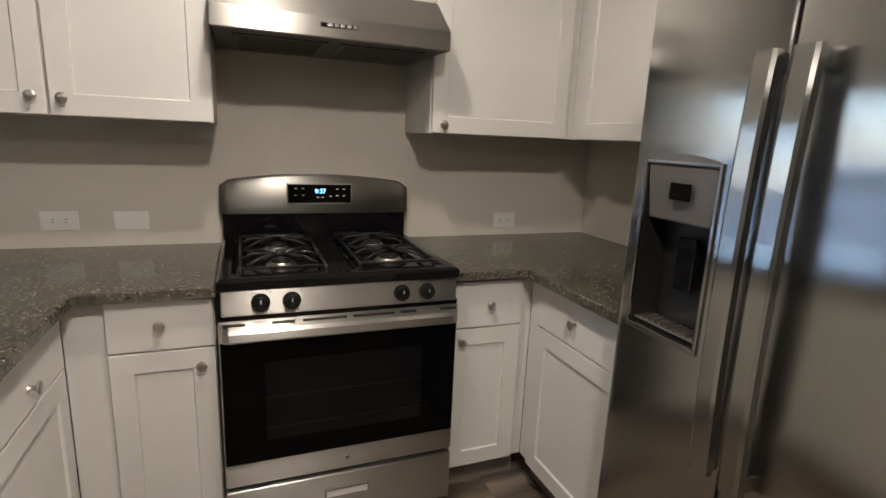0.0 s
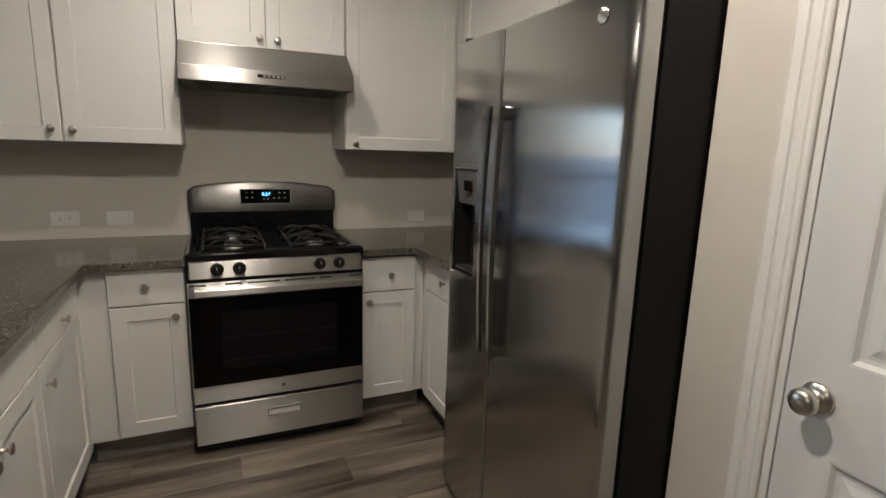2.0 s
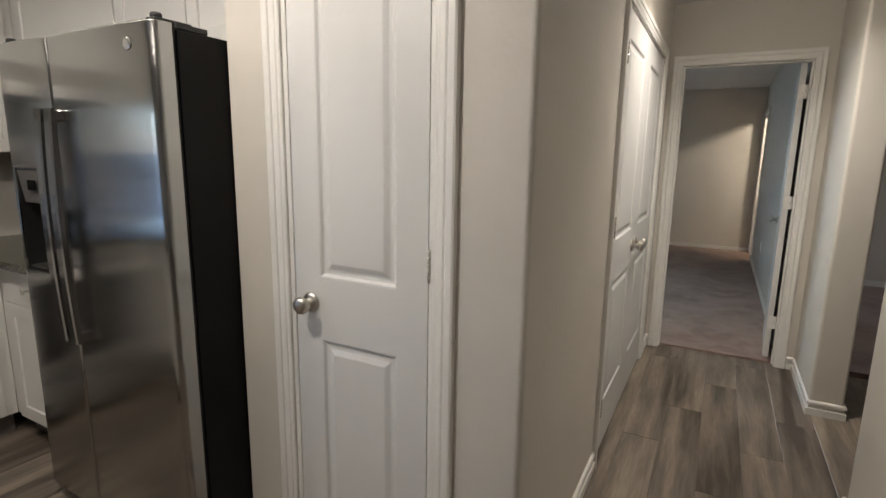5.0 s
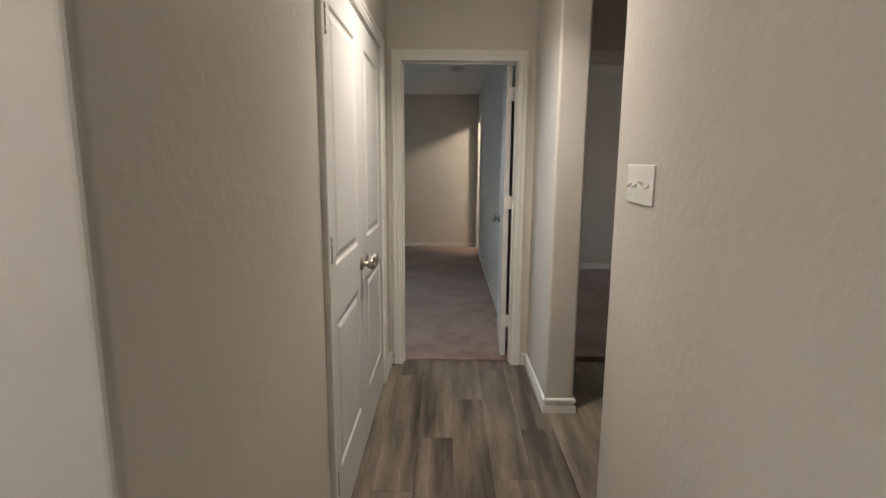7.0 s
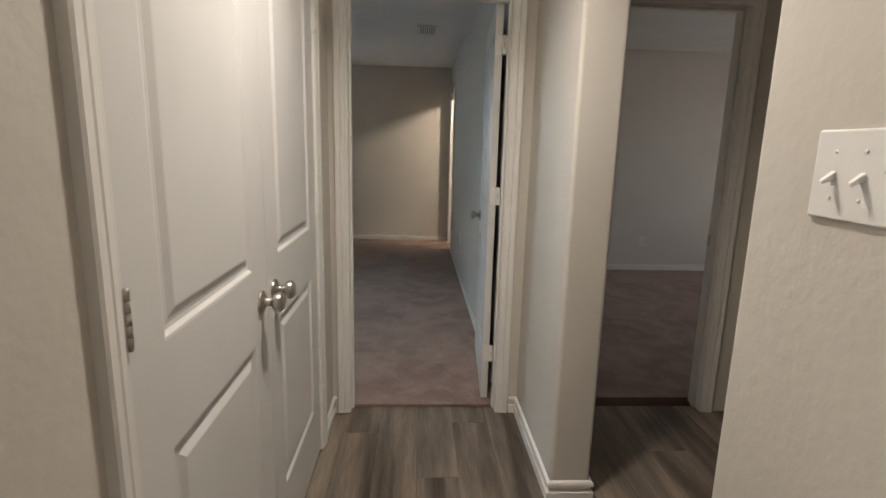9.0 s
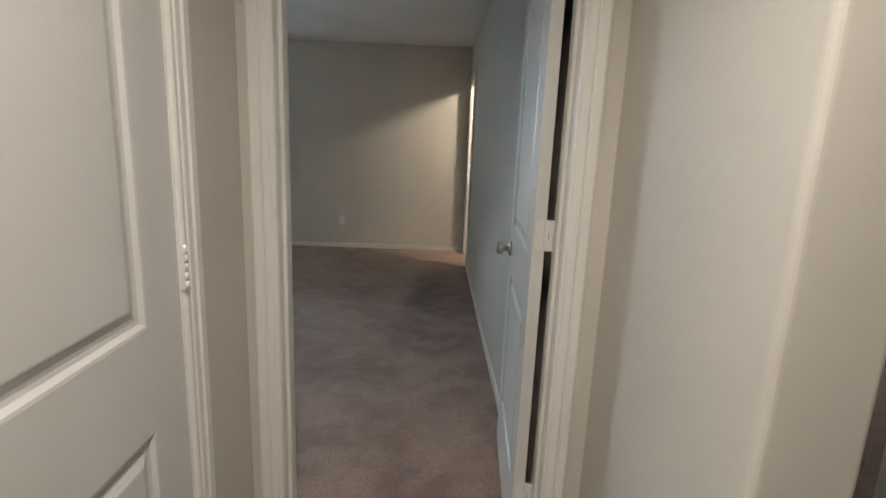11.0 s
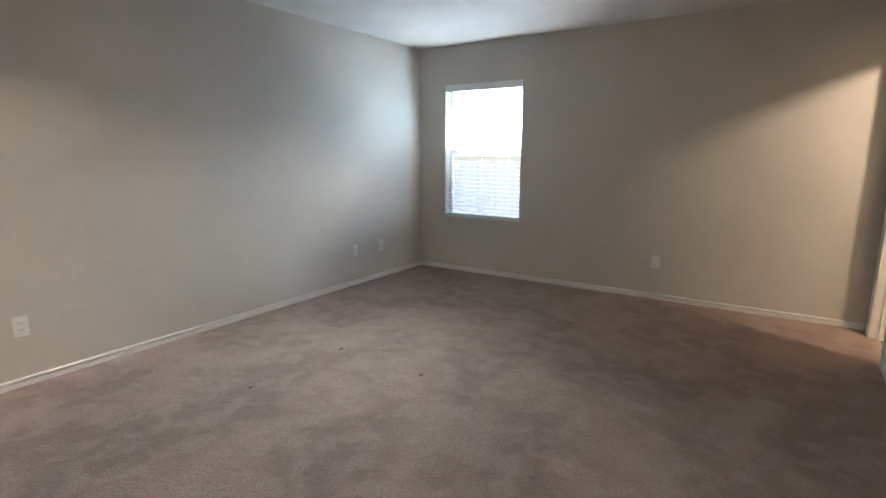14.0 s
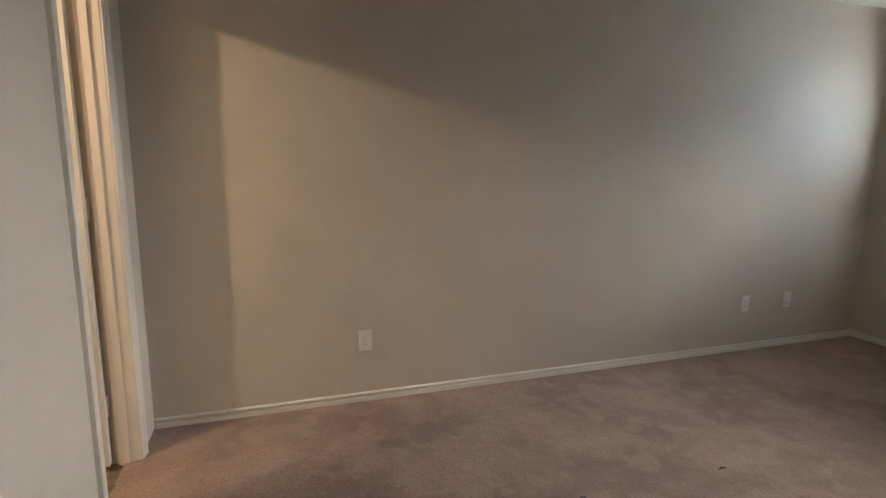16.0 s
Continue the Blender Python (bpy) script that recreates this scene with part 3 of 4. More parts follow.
UF, UZ0, UZ1 = 2.034, 1.385, 2.290
UD = KN - UF - 0.002
cabinet((-0.700, UF), 0, 0.899, UD, UZ0, UZ1, [("door", 0.004, 0.446, UZ0 + 0.002, UZ1 - 0.004, (0.414, 1.440)), ("door", 0.454, 0.896, UZ0 + 0.002, UZ1 - 0.004, (0.490, 1.437))], "white shaker wall cabinet with two doors and nickel knobs")
cabinet((0.203, UF), 0, 0.752, UD, 1.842, UZ1, [("door", 0.003, 0.374, 1.845, UZ1 - 0.004, (0.348, 1.885)), ("door", 0.378, 0.749, 1.845, UZ1 - 0.004, (0.428, 1.880))], "short white shaker cabinet above the range hood")
cabinet((0.959, UF), 0, 0.6475, UD, UZ0, UZ1, [("door", 0.004, 0.604, UZ0 + 0.002, UZ1 - 0.004, (0.046, 1.418))], "white shaker wall cabinet with one wide door")
cabinet((1.607, 2.0335), -90, 0.9085, KE - 1.609, UZ0, UZ1, [("door", 0.0685, 0.9055, UZ0 + 0.002, UZ1 - 0.004, None)], "white shaker wall cabinet beside the refrigerator")
cabinet((1.607, 1.121), -90, 0.930, KE - 1.609, 1.800, UZ1, [("door", 0.004, 0.462, 1.803, UZ1 - 0.004, None), ("door", 0.468, 0.926, 1.803, UZ1 - 0.004, None)], "short white cabinet above the refrigerator")

BT = CNT - CNTH - 0.001
cabinet((-0.208, FY + 0.0205), 0, 0.395, KN - FY - 0.023, 0, BT, [("drawer", 0.108, 0.391, 0.720, 0.872, (0.247, 0.800)), ("door", 0.108, 0.391, 0.128, 0.714, (0.353, 0.662))], "white base cabinet with a drawer over a shaker door", True, "base_cabinet")
cabinet((0.964, FY + 0.0205), 0, 0.340, KN - FY - 0.023, 0, BT, [("drawer", 0.006, 0.286, 0.692, 0.866, (0.150, 0.776)), ("door", 0.006, 0.286, 0.122, 0.686, (0.040, 0.642))], "narrow white base cabinet beside the range", True, "base_cabinet")
cabinet((FXR + 0.0205, 1.7552), -90, 0.620, KE - FXR - 0.023, 0, BT, [("drawer", 0.078, 0.605, 0.706, 0.862, (0.309, 0.785)), ("door", 0.078, 0.605, 0.125, 0.700, None)], "white base cabinet between range wall and refrigerator", True, "base_cabinet")
cabinet((FXL - 0.0205, 1.150), 90, 0.605, 0.590, 0, BT, [("drawer", 0.004, 0.535, 0.720, 0.872, (0.290, 0.775)), ("door", 0.004, 0.535, 0.128, 0.714, (0.052, 0.640))], "white base cabinet with drawer and shaker door under granite", True, "base_cabinet")
cabinet((FXL - 0.0205, 0.386), 90, 0.763, 0.590, 0, 0.700, [("drawer", 0.004, 0.759, 0.720, 0.872, None), ("door", 0.004, 0.380, 0.128, 0.714, (0.340, 0.640)), ("door", 0.384, 0.759, 0.128, 0.714, (0.424, 0.640))], "white sink base cabinet with two shaker doors", True, "sink_cabinet")
cabinet((FXL - 0.0205, -0.050), 90, 0.434, 0.590, 0, BT, [("drawer", 0.004, 0.430, 0.720, 0.872, (0.217, 0.775)), ("door", 0.004, 0.430, 0.128, 0.714, (0.380, 0.640))], "white base cabinet at the end of the counter", True, "base_cabinet")

structure_top = thing("countertop", (-0.3, 1.0, CNT - CNTH), "dark speckled granite countertop with an inside corner", "countertop")
outline = [(-0.815, -0.06), (-0.162, -0.06), (-0.162, FY - 0.040), (-0.152, FY - 0.034), (0.193, FY - 0.034), (0.193, KN - 0.001), (-0.815, KN - 0.001),
           (-0.815, 0.7005), (-0.680, 0.7005), (-0.680, 1.010), (-0.258, 1.010), (-0.258, 0.420), (-0.680, 0.420), (-0.680, 0.6995), (-0.815, 0.6995)]


def slab_top(outline, base):
    bm = bmesh.new()
    f = bm.faces.new([bm.verts.new((x - base[0], y - base[1], 0)) for x, y in outline])
    up = bmesh.ops.extrude_face_region(bm, geom=[f])
    vs = [v for v in up["geom"] if isinstance(v, bmesh.types.BMVert)]
    bmesh.ops.translate(bm, verts=vs, vec=(0, 0, CNTH))
    top = [e for e in bm.edges if all(abs(v.co.z - CNTH) < 1e-6 for v in e.verts)]
    bmesh.ops.bevel(bm, geom=top, offset=0.006, segments=3, profile=0.5, affect="EDGES")
    return bm


part("slab", slab_top(outline, (-0.3, 1.0)), GRANITE, structure_top)
second = thing("countertop", (1.5, 1.9, CNT - CNTH), "dark speckled granite countertop beside the refrigerator", "countertop")
outline = [(0.960, FY - 0.034), (1.225, FY - 0.034), (1.238, FY - 0.046), (1.238, 1.125), (KE - 0.001, 1.125), (KE - 0.001, KN - 0.001), (0.960, KN - 0.001)]
part("slab", slab_top(outline, (1.5, 1.9)), GRANITE, second)



def rounded(x0, x1, y0, y1, r, z, bm, n=6):
    """A ring of points round a rectangle with rounded corners."""
    ring = []
    for cx, cy, a0 in ((x1 - r, y0 + r, -90), (x1 - r, y1 - r, 0), (x0 + r, y1 - r, 90), (x0 + r, y0 + r, 180)):
        for k in range(n + 1):
            a = radians(a0 + 90 * k / n)
            ring.append(bm.verts.new((cx + r * math.cos(a), cy + r * math.sin(a), z)))
    return ring


sink = thing("kitchen_sink", (-0.469, 0.715, CNT), "stainless steel drop-in kitchen sink in the granite", "sink")
bm = bmesh.new()
hx, hy = 0.231, 0.315
rings = [rounded(-hx + i, hx - i, -hy + i, hy - i, max(0.055 - i * 0.5, 0.03), z, bm) for i, z in ((0.0, 0.0005), (0.001, 0.004), (0.006, 0.0055), (0.022, 0.0045), (0.027, -0.002), (0.032, -0.02), (0.045, -0.165), (0.065, -0.178))]
for a, c in zip(rings, rings[1:]):
    for k in range(len(a)):
        bm.faces.new((a[k], a[(k + 1) % len(a)], c[(k + 1) % len(a)], c[k])).smooth = True
bm.faces.new(rings[-1])
part("basin", bm, NICKEL, sink, "brushed stainless basin with a raised rim")
part("drain", lathe(bmesh.new(), [(0.0005, -0.1775), (0.042, -0.1775), (0.044, -0.174), (0.036, -0.175), (0.0005, -0.176)], (0, 0, 1), (0, 0, 0), 24), BADGE, sink, "chrome sink drain")

# ---- range ----
SX0, SX1, SF = 0.197, 0.955, 1.662
SW = SX1 - SX0
rng = thing("gas_range", (SX0, SF, 0.0), "stainless steel and black gas range with four burners", "range")
part("body", B(0.002, SW - 0.002, 0.03, 0.64, 0.05, 0.905, bevel=0.003), BLACKSIDE, rng)
part("base", B(0.03, SW - 0.03, 0.06, 0.6, 0.0, 0.05), RUBBER, rng)
d = part("storage_drawer", B(0.0, SW, 0.0, 0.03, 0.062, 0.246, bevel=0.005), STEELH, rng, "brushed stainless storage drawer")
bm = bmesh.new()
x0, x1 = 0.303, 0.455
box(bm, x0, x1, -0.0085, 0.0, 0.190, 0.199, bevel=0.002)
box(bm, x0, x1, -0.0035, 0.0, 0.158, 0.163, bevel=0.001)
box(bm, x0, x0 + 0.006, -0.0035, 0.0, 0.163, 0.190, bevel=0.001)
box(bm, x1 - 0.006, x1, -0.0035, 0.0, 0.163, 0.190, bevel=0.001)
hd = part("pull", bm, BADGE, d, "polished recessed drawer pull")
part("pull_recess", B(x0 + 0.006, x1 - 0.006, -0.0022, -0.0005, 0.163, 0.190), PLASTIC, d)
od = part("oven_door", B(0.0, SW, 0.002, 0.03, 0.262, 0.815, bevel=0.004), STEELH, rng, "stainless framed oven door")
part("glass", B(0.004, SW - 0.004, -0.003, 0.003, 0.344, 0.750, bevel=0.002), GLASSBLK, od, "black oven door glass")
bm = bmesh.new()
wx0, wx1, wz0, wz1 = 0.125, SW - 0.125, 0.415, 0.680
for k in range(2):
    z = 0.455 + 0.105 * k
    box(bm, wx0, wx1, -0.0036, -0.0031, z, z + 0.0022)
part("oven_rack", bm, material("faint oven rack", (0.03, 0.03, 0.03), 0.3, 0.6), od, "oven rack bars seen through the dark glass")
part("window_pane", B(wx0, wx1, -0.00345, -0.0031, wz0, wz1), material("oven window", (0.005, 0.005, 0.0055), 0.07, spec=0.16), od)
part("badge", lathe(bmesh.new(), [(0.0005, 0), (0.008, 0), (0.008, 0.0015), (0.0005, 0.002)], (0, -1, 0), (SW / 2, 0.002, 0.303), 16), BADGE, od)
# handle bar with vent slots above it
bm = bmesh.new()
prof = [(0.004, 0.752), (-0.030, 0.757), (-0.036, 0.764), (-0.036, 0.786), (-0.028, 0.797), (0.004, 0.812)]
rows = []
for x, pull in ((0.0, 0.0), (0.012, 0.75), (0.03, 1.0), (SW - 0.03, 1.0), (SW - 0.012, 0.75), (SW, 0.0)):
    rows.append([bm.verts.new((x, y if y > 0 else y * pull, z)) for y, z in prof])
for a, b in zip(rows, rows[1:]):
    for i in range(len(prof)):
        bm.faces.new((a[i], a[(i + 1) % len(prof)], b[(i + 1) % len(prof)], b[i]))
bm.faces.new(rows[0][::-1])
bm.faces.new(rows[-1])
hb = part("handle", bm, STEELH, od, "wide stainless oven handle")
for a, b in ((0.012, 0.075), (0.150, 0.215), (0.240, 0.375), (0.395, 0.530), (0.550, 0.605), (0.690, 0.746)):
    part("vent_slot", B(a, b, -0.0145, 0.0, 0.8035, 0.8085, bevel=0.001, segments=1), SLOT, od)
part("vent_band", B(0.003, SW - 0.003, 0.004, 0.03, 0.816, 0.831), BLACK, rng)
# control panel, leaning back
bm = B(0.010, SW - 0.010, -0.006, 0.03, 0.832, 0.908, bevel=0.004)
for v in bm.verts:
    v.co.y += (v.co.z - 0.84) * 0.12
cp = part("control_panel", bm, STEELH, rng, "stainless control panel")
part("panel_trim", B(0.0, SW, 0.020, 0.05, 0.836, 0.909, bevel=0.003), BLACK, rng)
for kx in (0.120, 0.209, 0.554, 0.641):
    kb = part("burner_knob", lathe(bmesh.new(), [(0.0005, 0), (0.0265, 0), (0.0275, 0.004), (0.0255, 0.010), (0.0235, 0.022), (0.021, 0.0245), (0.0005, 0.025)], (0, -1, -0.12), (kx, 0.000, 0.872), 24), KNOBBLK, rng, "black burner knob")
    part("grip", B(kx - 0.004, kx + 0.004, -0.0315, -0.021, 0.850, 0.887, bevel=0.002), KNOBBLK, kb)
    part("pointer", B(kx - 0.0012, kx + 0.0012, -0.0322, -0.0314, 0.874, 0.885), PLASTIC, kb)
    part("mark", B(kx + 0.027, kx + 0.031, 0.0002, 0.0016, 0.8985, 0.9015), SLOT, cp)
# cooktop with raised rim
bm = bmesh.new()
rim = [(0.0, 0.0, 0.910), (0.0, 0.0, 0.936), (0.010, 0.012, 0.944), (0.040, 0.055, 0.944), (0.052, 0.068, 0.930)]
rings = []
for ins, insf, z in rim:
    rings.append([bm.verts.new((x, y, z)) for x, y in ((ins, -0.004 + insf), (SW - ins, -0.004 + insf), (SW - ins, 0.625 - ins), (ins, 0.625 - ins))])
for a, b in zip(rings, rings[1:]):
    for i in range(4):
        bm.faces.new((a[i], a[(i + 1) % 4], b[(i + 1) % 4], b[i]))
bm.faces.new(rings[-1])
bm.faces.new(rings[0][::-1])
bmesh.ops.bevel(bm, geom=list(bm.edges), offset=0.003, segments=2, profile=0.5, affect="EDGES")
ct = part("cooktop", bm, BLACK, rng, "glossy black enamel cooktop")
for gx in (0.195, 0.563):
    for gy in (0.200, 0.455):
        br = part("burner", lathe(bmesh.new(), [(0.0005, 0.930), (0.052, 0.930), (0.050, 0.934), (0.040, 0.938), (0.040, 0.944), (0.0005, 0.944)], (0, 0, 1), (gx, gy, 0), 28), NICKEL, ct, "aluminium burner ring")
        part("burner_cap", lathe(bmesh.new(), [(0.0005, 0.9442), (0.034, 0.9442), (0.036, 0.948), (0.033, 0.952), (0.0005, 0.953)], (0, 0, 1), (gx, gy, 0), 28), IRON, br, "black burner cap")
for gx in (0.195, 0.563):
    bm = bmesh.new()
    hw, y0, y1, zt, r = 0.128, 0.075, 0.585, 0.9725, 0.0052
    frame_pts = [(gx - hw, y0), (gx + hw, y0), (gx + hw, y1), (gx - hw, y1)]
    zl = 0.955
    loop = []
    for i in range(4):
        (ax, ay), (bx, by) = frame_pts[i], frame_pts[(i + 1) % 4]
        tube(bm, [(ax, ay, zl), (bx, by, zl)], r, 8)
        tube(bm, [(ax, ay, 0.930), (ax, ay, zl + 0.003)], r * 1.1, 8)
    tube(bm, [(gx - hw, 0.33, zl), (gx + hw, 0.33, zl)], r, 8)
    for cy in (0.200, 0.455):
        for ang in (45, 135, 225, 315):
            ca, sa = math.cos(radians(ang)), math.sin(radians(ang))
            ex, ey = gx + ca * 0.150, cy + sa * 0.150
            ex = max(gx - hw, min(gx + hw, ex))
            tube(bm, [(gx + ca * 0.024, cy + sa * 0.024, zt), (gx + ca * 0.100, cy + sa * 0.100, zt), (ex, cy + sa * 0.118, zl)], r * 0.92, 8)
        tube(bm, [(gx - hw, cy, zl), (gx - hw * 0.72, cy, zt), (gx - 0.030, cy, zt)], r * 0.92, 8)
        tube(bm, [(gx + hw, cy, zl), (gx + hw * 0.72, cy, zt), (gx + 0.030, cy, zt)], r * 0.92, 8)
    part("grate", bm, IRON, rng, "cast iron burner grate")
# backguard
BGY = 2.300 - SF
part("backguard_lower", B(0.004, SW - 0.004, BGY + 0.004, 2.353 - SF, 0.925, 1.040, bevel=0.003), BLACK, rng, "glossy black lower backguard")
bm = bmesh.new()
n = 24
front, backv = [], []
for i in range(n + 1):
    x = -0.004 + (SW + 0.008) * i / n
    s = 2 * i / n - 1
    top = 1.198 - 0.032 * abs(s) ** 2.2 - (0.018 if abs(s) > 0.985 else 0.0)
    front.append((bm.verts.new((x, BGY, 1.038)), bm.verts.new((x, BGY + 0.003, top - 0.010)), bm.verts.new((x, BGY + 0.012, top))))
    backv.append((bm.verts.new((x, 2.352 - SF, 1.038)), bm.verts.new((x, 2.352 - SF, top))))
for i in range(n):
    a, b, c, e = front[i], front[i + 1], backv[i], backv[i + 1]
    for q in ((a[0], b[0], b[1], a[1]), (a[1], b[1], b[2], a[2]), (a[2], b[2], e[1], c[1]), (c[0], e[0], b[0], a[0])):
        bm.faces.new(q).smooth = True
for i in (0, n):
    bm.faces.new((front[i][0], front[i][1], front[i][2], backv[i][1], backv[i][0]))
bg = part("backguard", bm, STEELH, rng, "arched brushed stainless backguard")
CX0, CX1 = 0.254, 0.512
disp = part("clock_panel", B(CX0, CX1, BGY - 0.004, BGY + 0.002, 1.082, 1.158, bevel=0.002), GLASSBLK, rng, "black clock and oven control panel")
bm = bmesh.new()
for a in ((CX0 - 0.004, CX1 + 0.004, 1.158, 1.161), (CX0 - 0.004, CX1 + 0.004, 1.079, 1.082), (CX0 - 0.004, CX0, 1.079, 1.161), (CX1, CX1 + 0.004, 1.079, 1.161)):
    box(bm, a[0], a[1], BGY - 0.005, BGY + 0.001, a[2], a[3])
part("bezel", bm, BADGE, disp)
txt = bpy.data.curves.new("digits", "FONT")
txt.body, txt.size, txt.align_x, txt.extrude = "9:37", 0.026, "CENTER", 0.0003
tob = new("digits", txt)
dg = bpy.context.evaluated_depsgraph_get()
me = bpy.data.meshes.new_from_object(tob.evaluated_get(dg))
bpy.data.objects.remove(tob)
me.transform(Matrix.Translation((CX0 + 0.130, BGY - 0.0045, 1.122)) @ pose(0, 0, 0, 90, 0, 0))
me.materials.clear()
me.materials.append(LEDBLUE)
dob = new("digits", me)
dob.parent = disp
tagged(dob, "lit blue clock digits")
for bx, bz in ((0.030, 1.140), (0.060, 1.140), (0.030, 1.112), (0.060, 1.112), (0.120, 1.104), (0.140, 1.104), (0.172, 1.108), (0.200, 1.138), (0.228, 1.138), (0.200, 1.110), (0.228, 1.110)):
    part("button_mark", B(CX0 + bx - 0.005, CX0 + bx + 0.005, BGY - 0.0046, BGY - 0.004, bz, bz + 0.003), PLASTIC, disp)

# ---- hood ----
hood = thing("range_hood", (0.205, 1.845, 1.660), "stainless under-cabinet range hood with push buttons", "range hood")
HWD = 0.754
bm = bmesh.new()
prof = [(0.0, 0.0), (0.0, 0.062), (0.150, 0.178), (0.150, 0.181), (KN - 1.847, 0.181), (KN - 1.847, 0.010), (0.02, 0.0)]
sides = []
for x in (0.0, HWD):
    sides.append([bm.verts.new((x, y, z)) for y, z in prof])
for i in range(len(prof)):
    k = (i + 1) % len(prof)
    if i != 5:
        bm.faces.new((sides[0][i], sides[1][i], sides[1][k], sides[0][k]))
bm.faces.new(sides[0])
bm.faces.new(sides[1][::-1])
bmesh.ops.bevel(bm, geom=[e for e in bm.edges if len(e.link_faces) == 2], offset=0.003, segments=2, profile=0.5, affect="EDGES")
part("shell", bm, STEELH, hood, "brushed stainless hood shell")
part("underside", B(0.006, HWD - 0.006, 0.024, KN - 1.852, 0.003, 0.009), DARKSTEEL, hood, "grey hood underside")
for fx in (0.06, 0.40):
    bm = bmesh.new()
    box(bm, fx, fx + 0.30, 0.10, 0.42, -0.003, 0.003, bevel=0.002)
    filt = part("filter", bm, DARKSTEEL, hood, "aluminium grease filter")
    for k in range(9):
        part("baffle", B(fx + 0.02, fx + 0.28, 0.125 + 0.032 * k, 0.137 + 0.032 * k, -0.006, -0.0032), DARKSTEEL, filt)
bp = part("button_plate", B(0.318, 0.436, -0.0025, 0.0, 0.030, 0.044, bevel=0.001), SLOT, hood)
for k in range(6):
    part("button", B(0.322 + 0.0195 * k, 0.335 + 0.0195 * k, -0.006, -0.0025, 0.032, 0.042, bevel=0.001), BADGE if k else BLACK, bp)

# ---- refrigerator ----
FRX, FY0, FY1, FZ = 1.205, 0.200, 1.098, 1.765    # door backs, sides, case top
fr = thing("refrigerator", (FRX, FY0, 0.0), "side-by-side stainless refrigerator with ice dispenser and black sides", "refrigerator")
FW = FY1 - FY0
part("case", B(0.012, 0.700, 0.004, FW - 0.004, 0.03, FZ - 0.012, bevel=0.004), BLACKSIDE, fr, "black textured steel case")
part("base_grille", B(0.0, 0.05, 0.01, FW - 0.01, 0.012, 0.060), RUBBER, fr, "black base grille")
for fy in (0.06, FW - 0.06):
    part("foot", lathe(bmesh.new(), [(0.02, 0.0), (0.02, 0.015), (0.012, 0.03), (0.012, 0.035)], (0, 0, 1), (0.05, fy, 0), 12), RUBBER, fr)
part("gasket", B(-0.002, 0.013, 0.010, FW - 0.010, 0.068, FZ - 0.006), RUBBER, fr, "black door gasket")
SEAM = 0.553
DZ0, DZ1 = 0.066, FZ


def fridge_door(y0, y1, depth, bow, hole=None):
    """A gently bowed door leaf: the front swells to -depth, with rounded sides; hole is (y0, y1, z0, z1)."""
    bm = bmesh.new()
    ys = sorted(set([y0 + (y1 - y0) * k / 26 for k in range(27)] + [y0 + e for e in (0.001, 0.003, 0.006, 0.015)] + [y1 - e for e in (0.001, 0.003, 0.006, 0.015)] + ([hole[0], hole[1]] if hole else [])))
    zs = sorted(set([DZ0, DZ0 + 0.002, DZ0 + 0.006, DZ0 + 0.012, DZ0 + 0.03, DZ1 - 0.03, DZ1 - 0.012, DZ1 - 0.006, DZ1 - 0.002, DZ1] + ([hole[2], hole[3]] if hole else [])))

    def front(y):
        s = 2 * (y - y0) / (y1 - y0) - 1
        edge = min(y - y0, y1 - y)
        r = 0.006 if abs((y0 if y - y0 < y1 - y else y1) - SEAM) < 0.01 else 0.022
        rnd = r * (1 - math.sqrt(max(0.0, 1 - (1 - min(edge / r, 1)) ** 2)))
        return -depth - bow * (1 - s * s) + rnd
    grid = {}
    for y in ys:
        for z in zs:
            grid[y, z] = bm.verts.new((front(y) + (0.004 if z in (DZ0, DZ1) else 0), y, z))
    for a, b in zip(ys, ys[1:]):
        for c, e in zip(zs, zs[1:]):
            if hole and a >= hole[0] - 1e-6 and b <= hole[1] + 1e-6 and c >= hole[2] - 1e-6 and e <= hole[3] + 1e-6:
                continue
            f = bm.faces.new((grid[a, c], grid[b, c], grid[b, e], grid[a, e]))
            f.smooth = True
    back = {(y, z): bm.verts.new((-0.003, y, z)) for y in ys for z in (DZ0, DZ1)}
    for a, b in zip(ys, ys[1:]):
        bm.faces.new((grid[a, DZ0], grid[b, DZ0], back[b, DZ0], back[a, DZ0]))
        bm.faces.new((grid[a, DZ1], grid[b, DZ1], back[b, DZ1], back[a, DZ1]))
    for y in (ys[0], ys[-1]):
        bm.faces.new([grid[y, z] for z in zs] + [back[y, DZ1], back[y, DZ0]])
    bm.faces.new([back[ys[0], DZ0], back[ys[-1], DZ0], back[ys[-1], DZ1], back[ys[0], DZ1]])
    return bm, front


HOLE = (0.648, 0.838, 0.965, 1.335)
bm, frontR = fridge_door(0.0, SEAM - 0.003, 0.064, 0.011)
dr = part("fridge_door", bm, STEEL, fr, "brushed stainless refrigerator door")
bm, frontL = fridge_door(SEAM + 0.003, FW, 0.064, 0.011, HOLE)
dl = part("freezer_door", bm, STEEL, fr, "brushed stainless freezer door with dispenser")
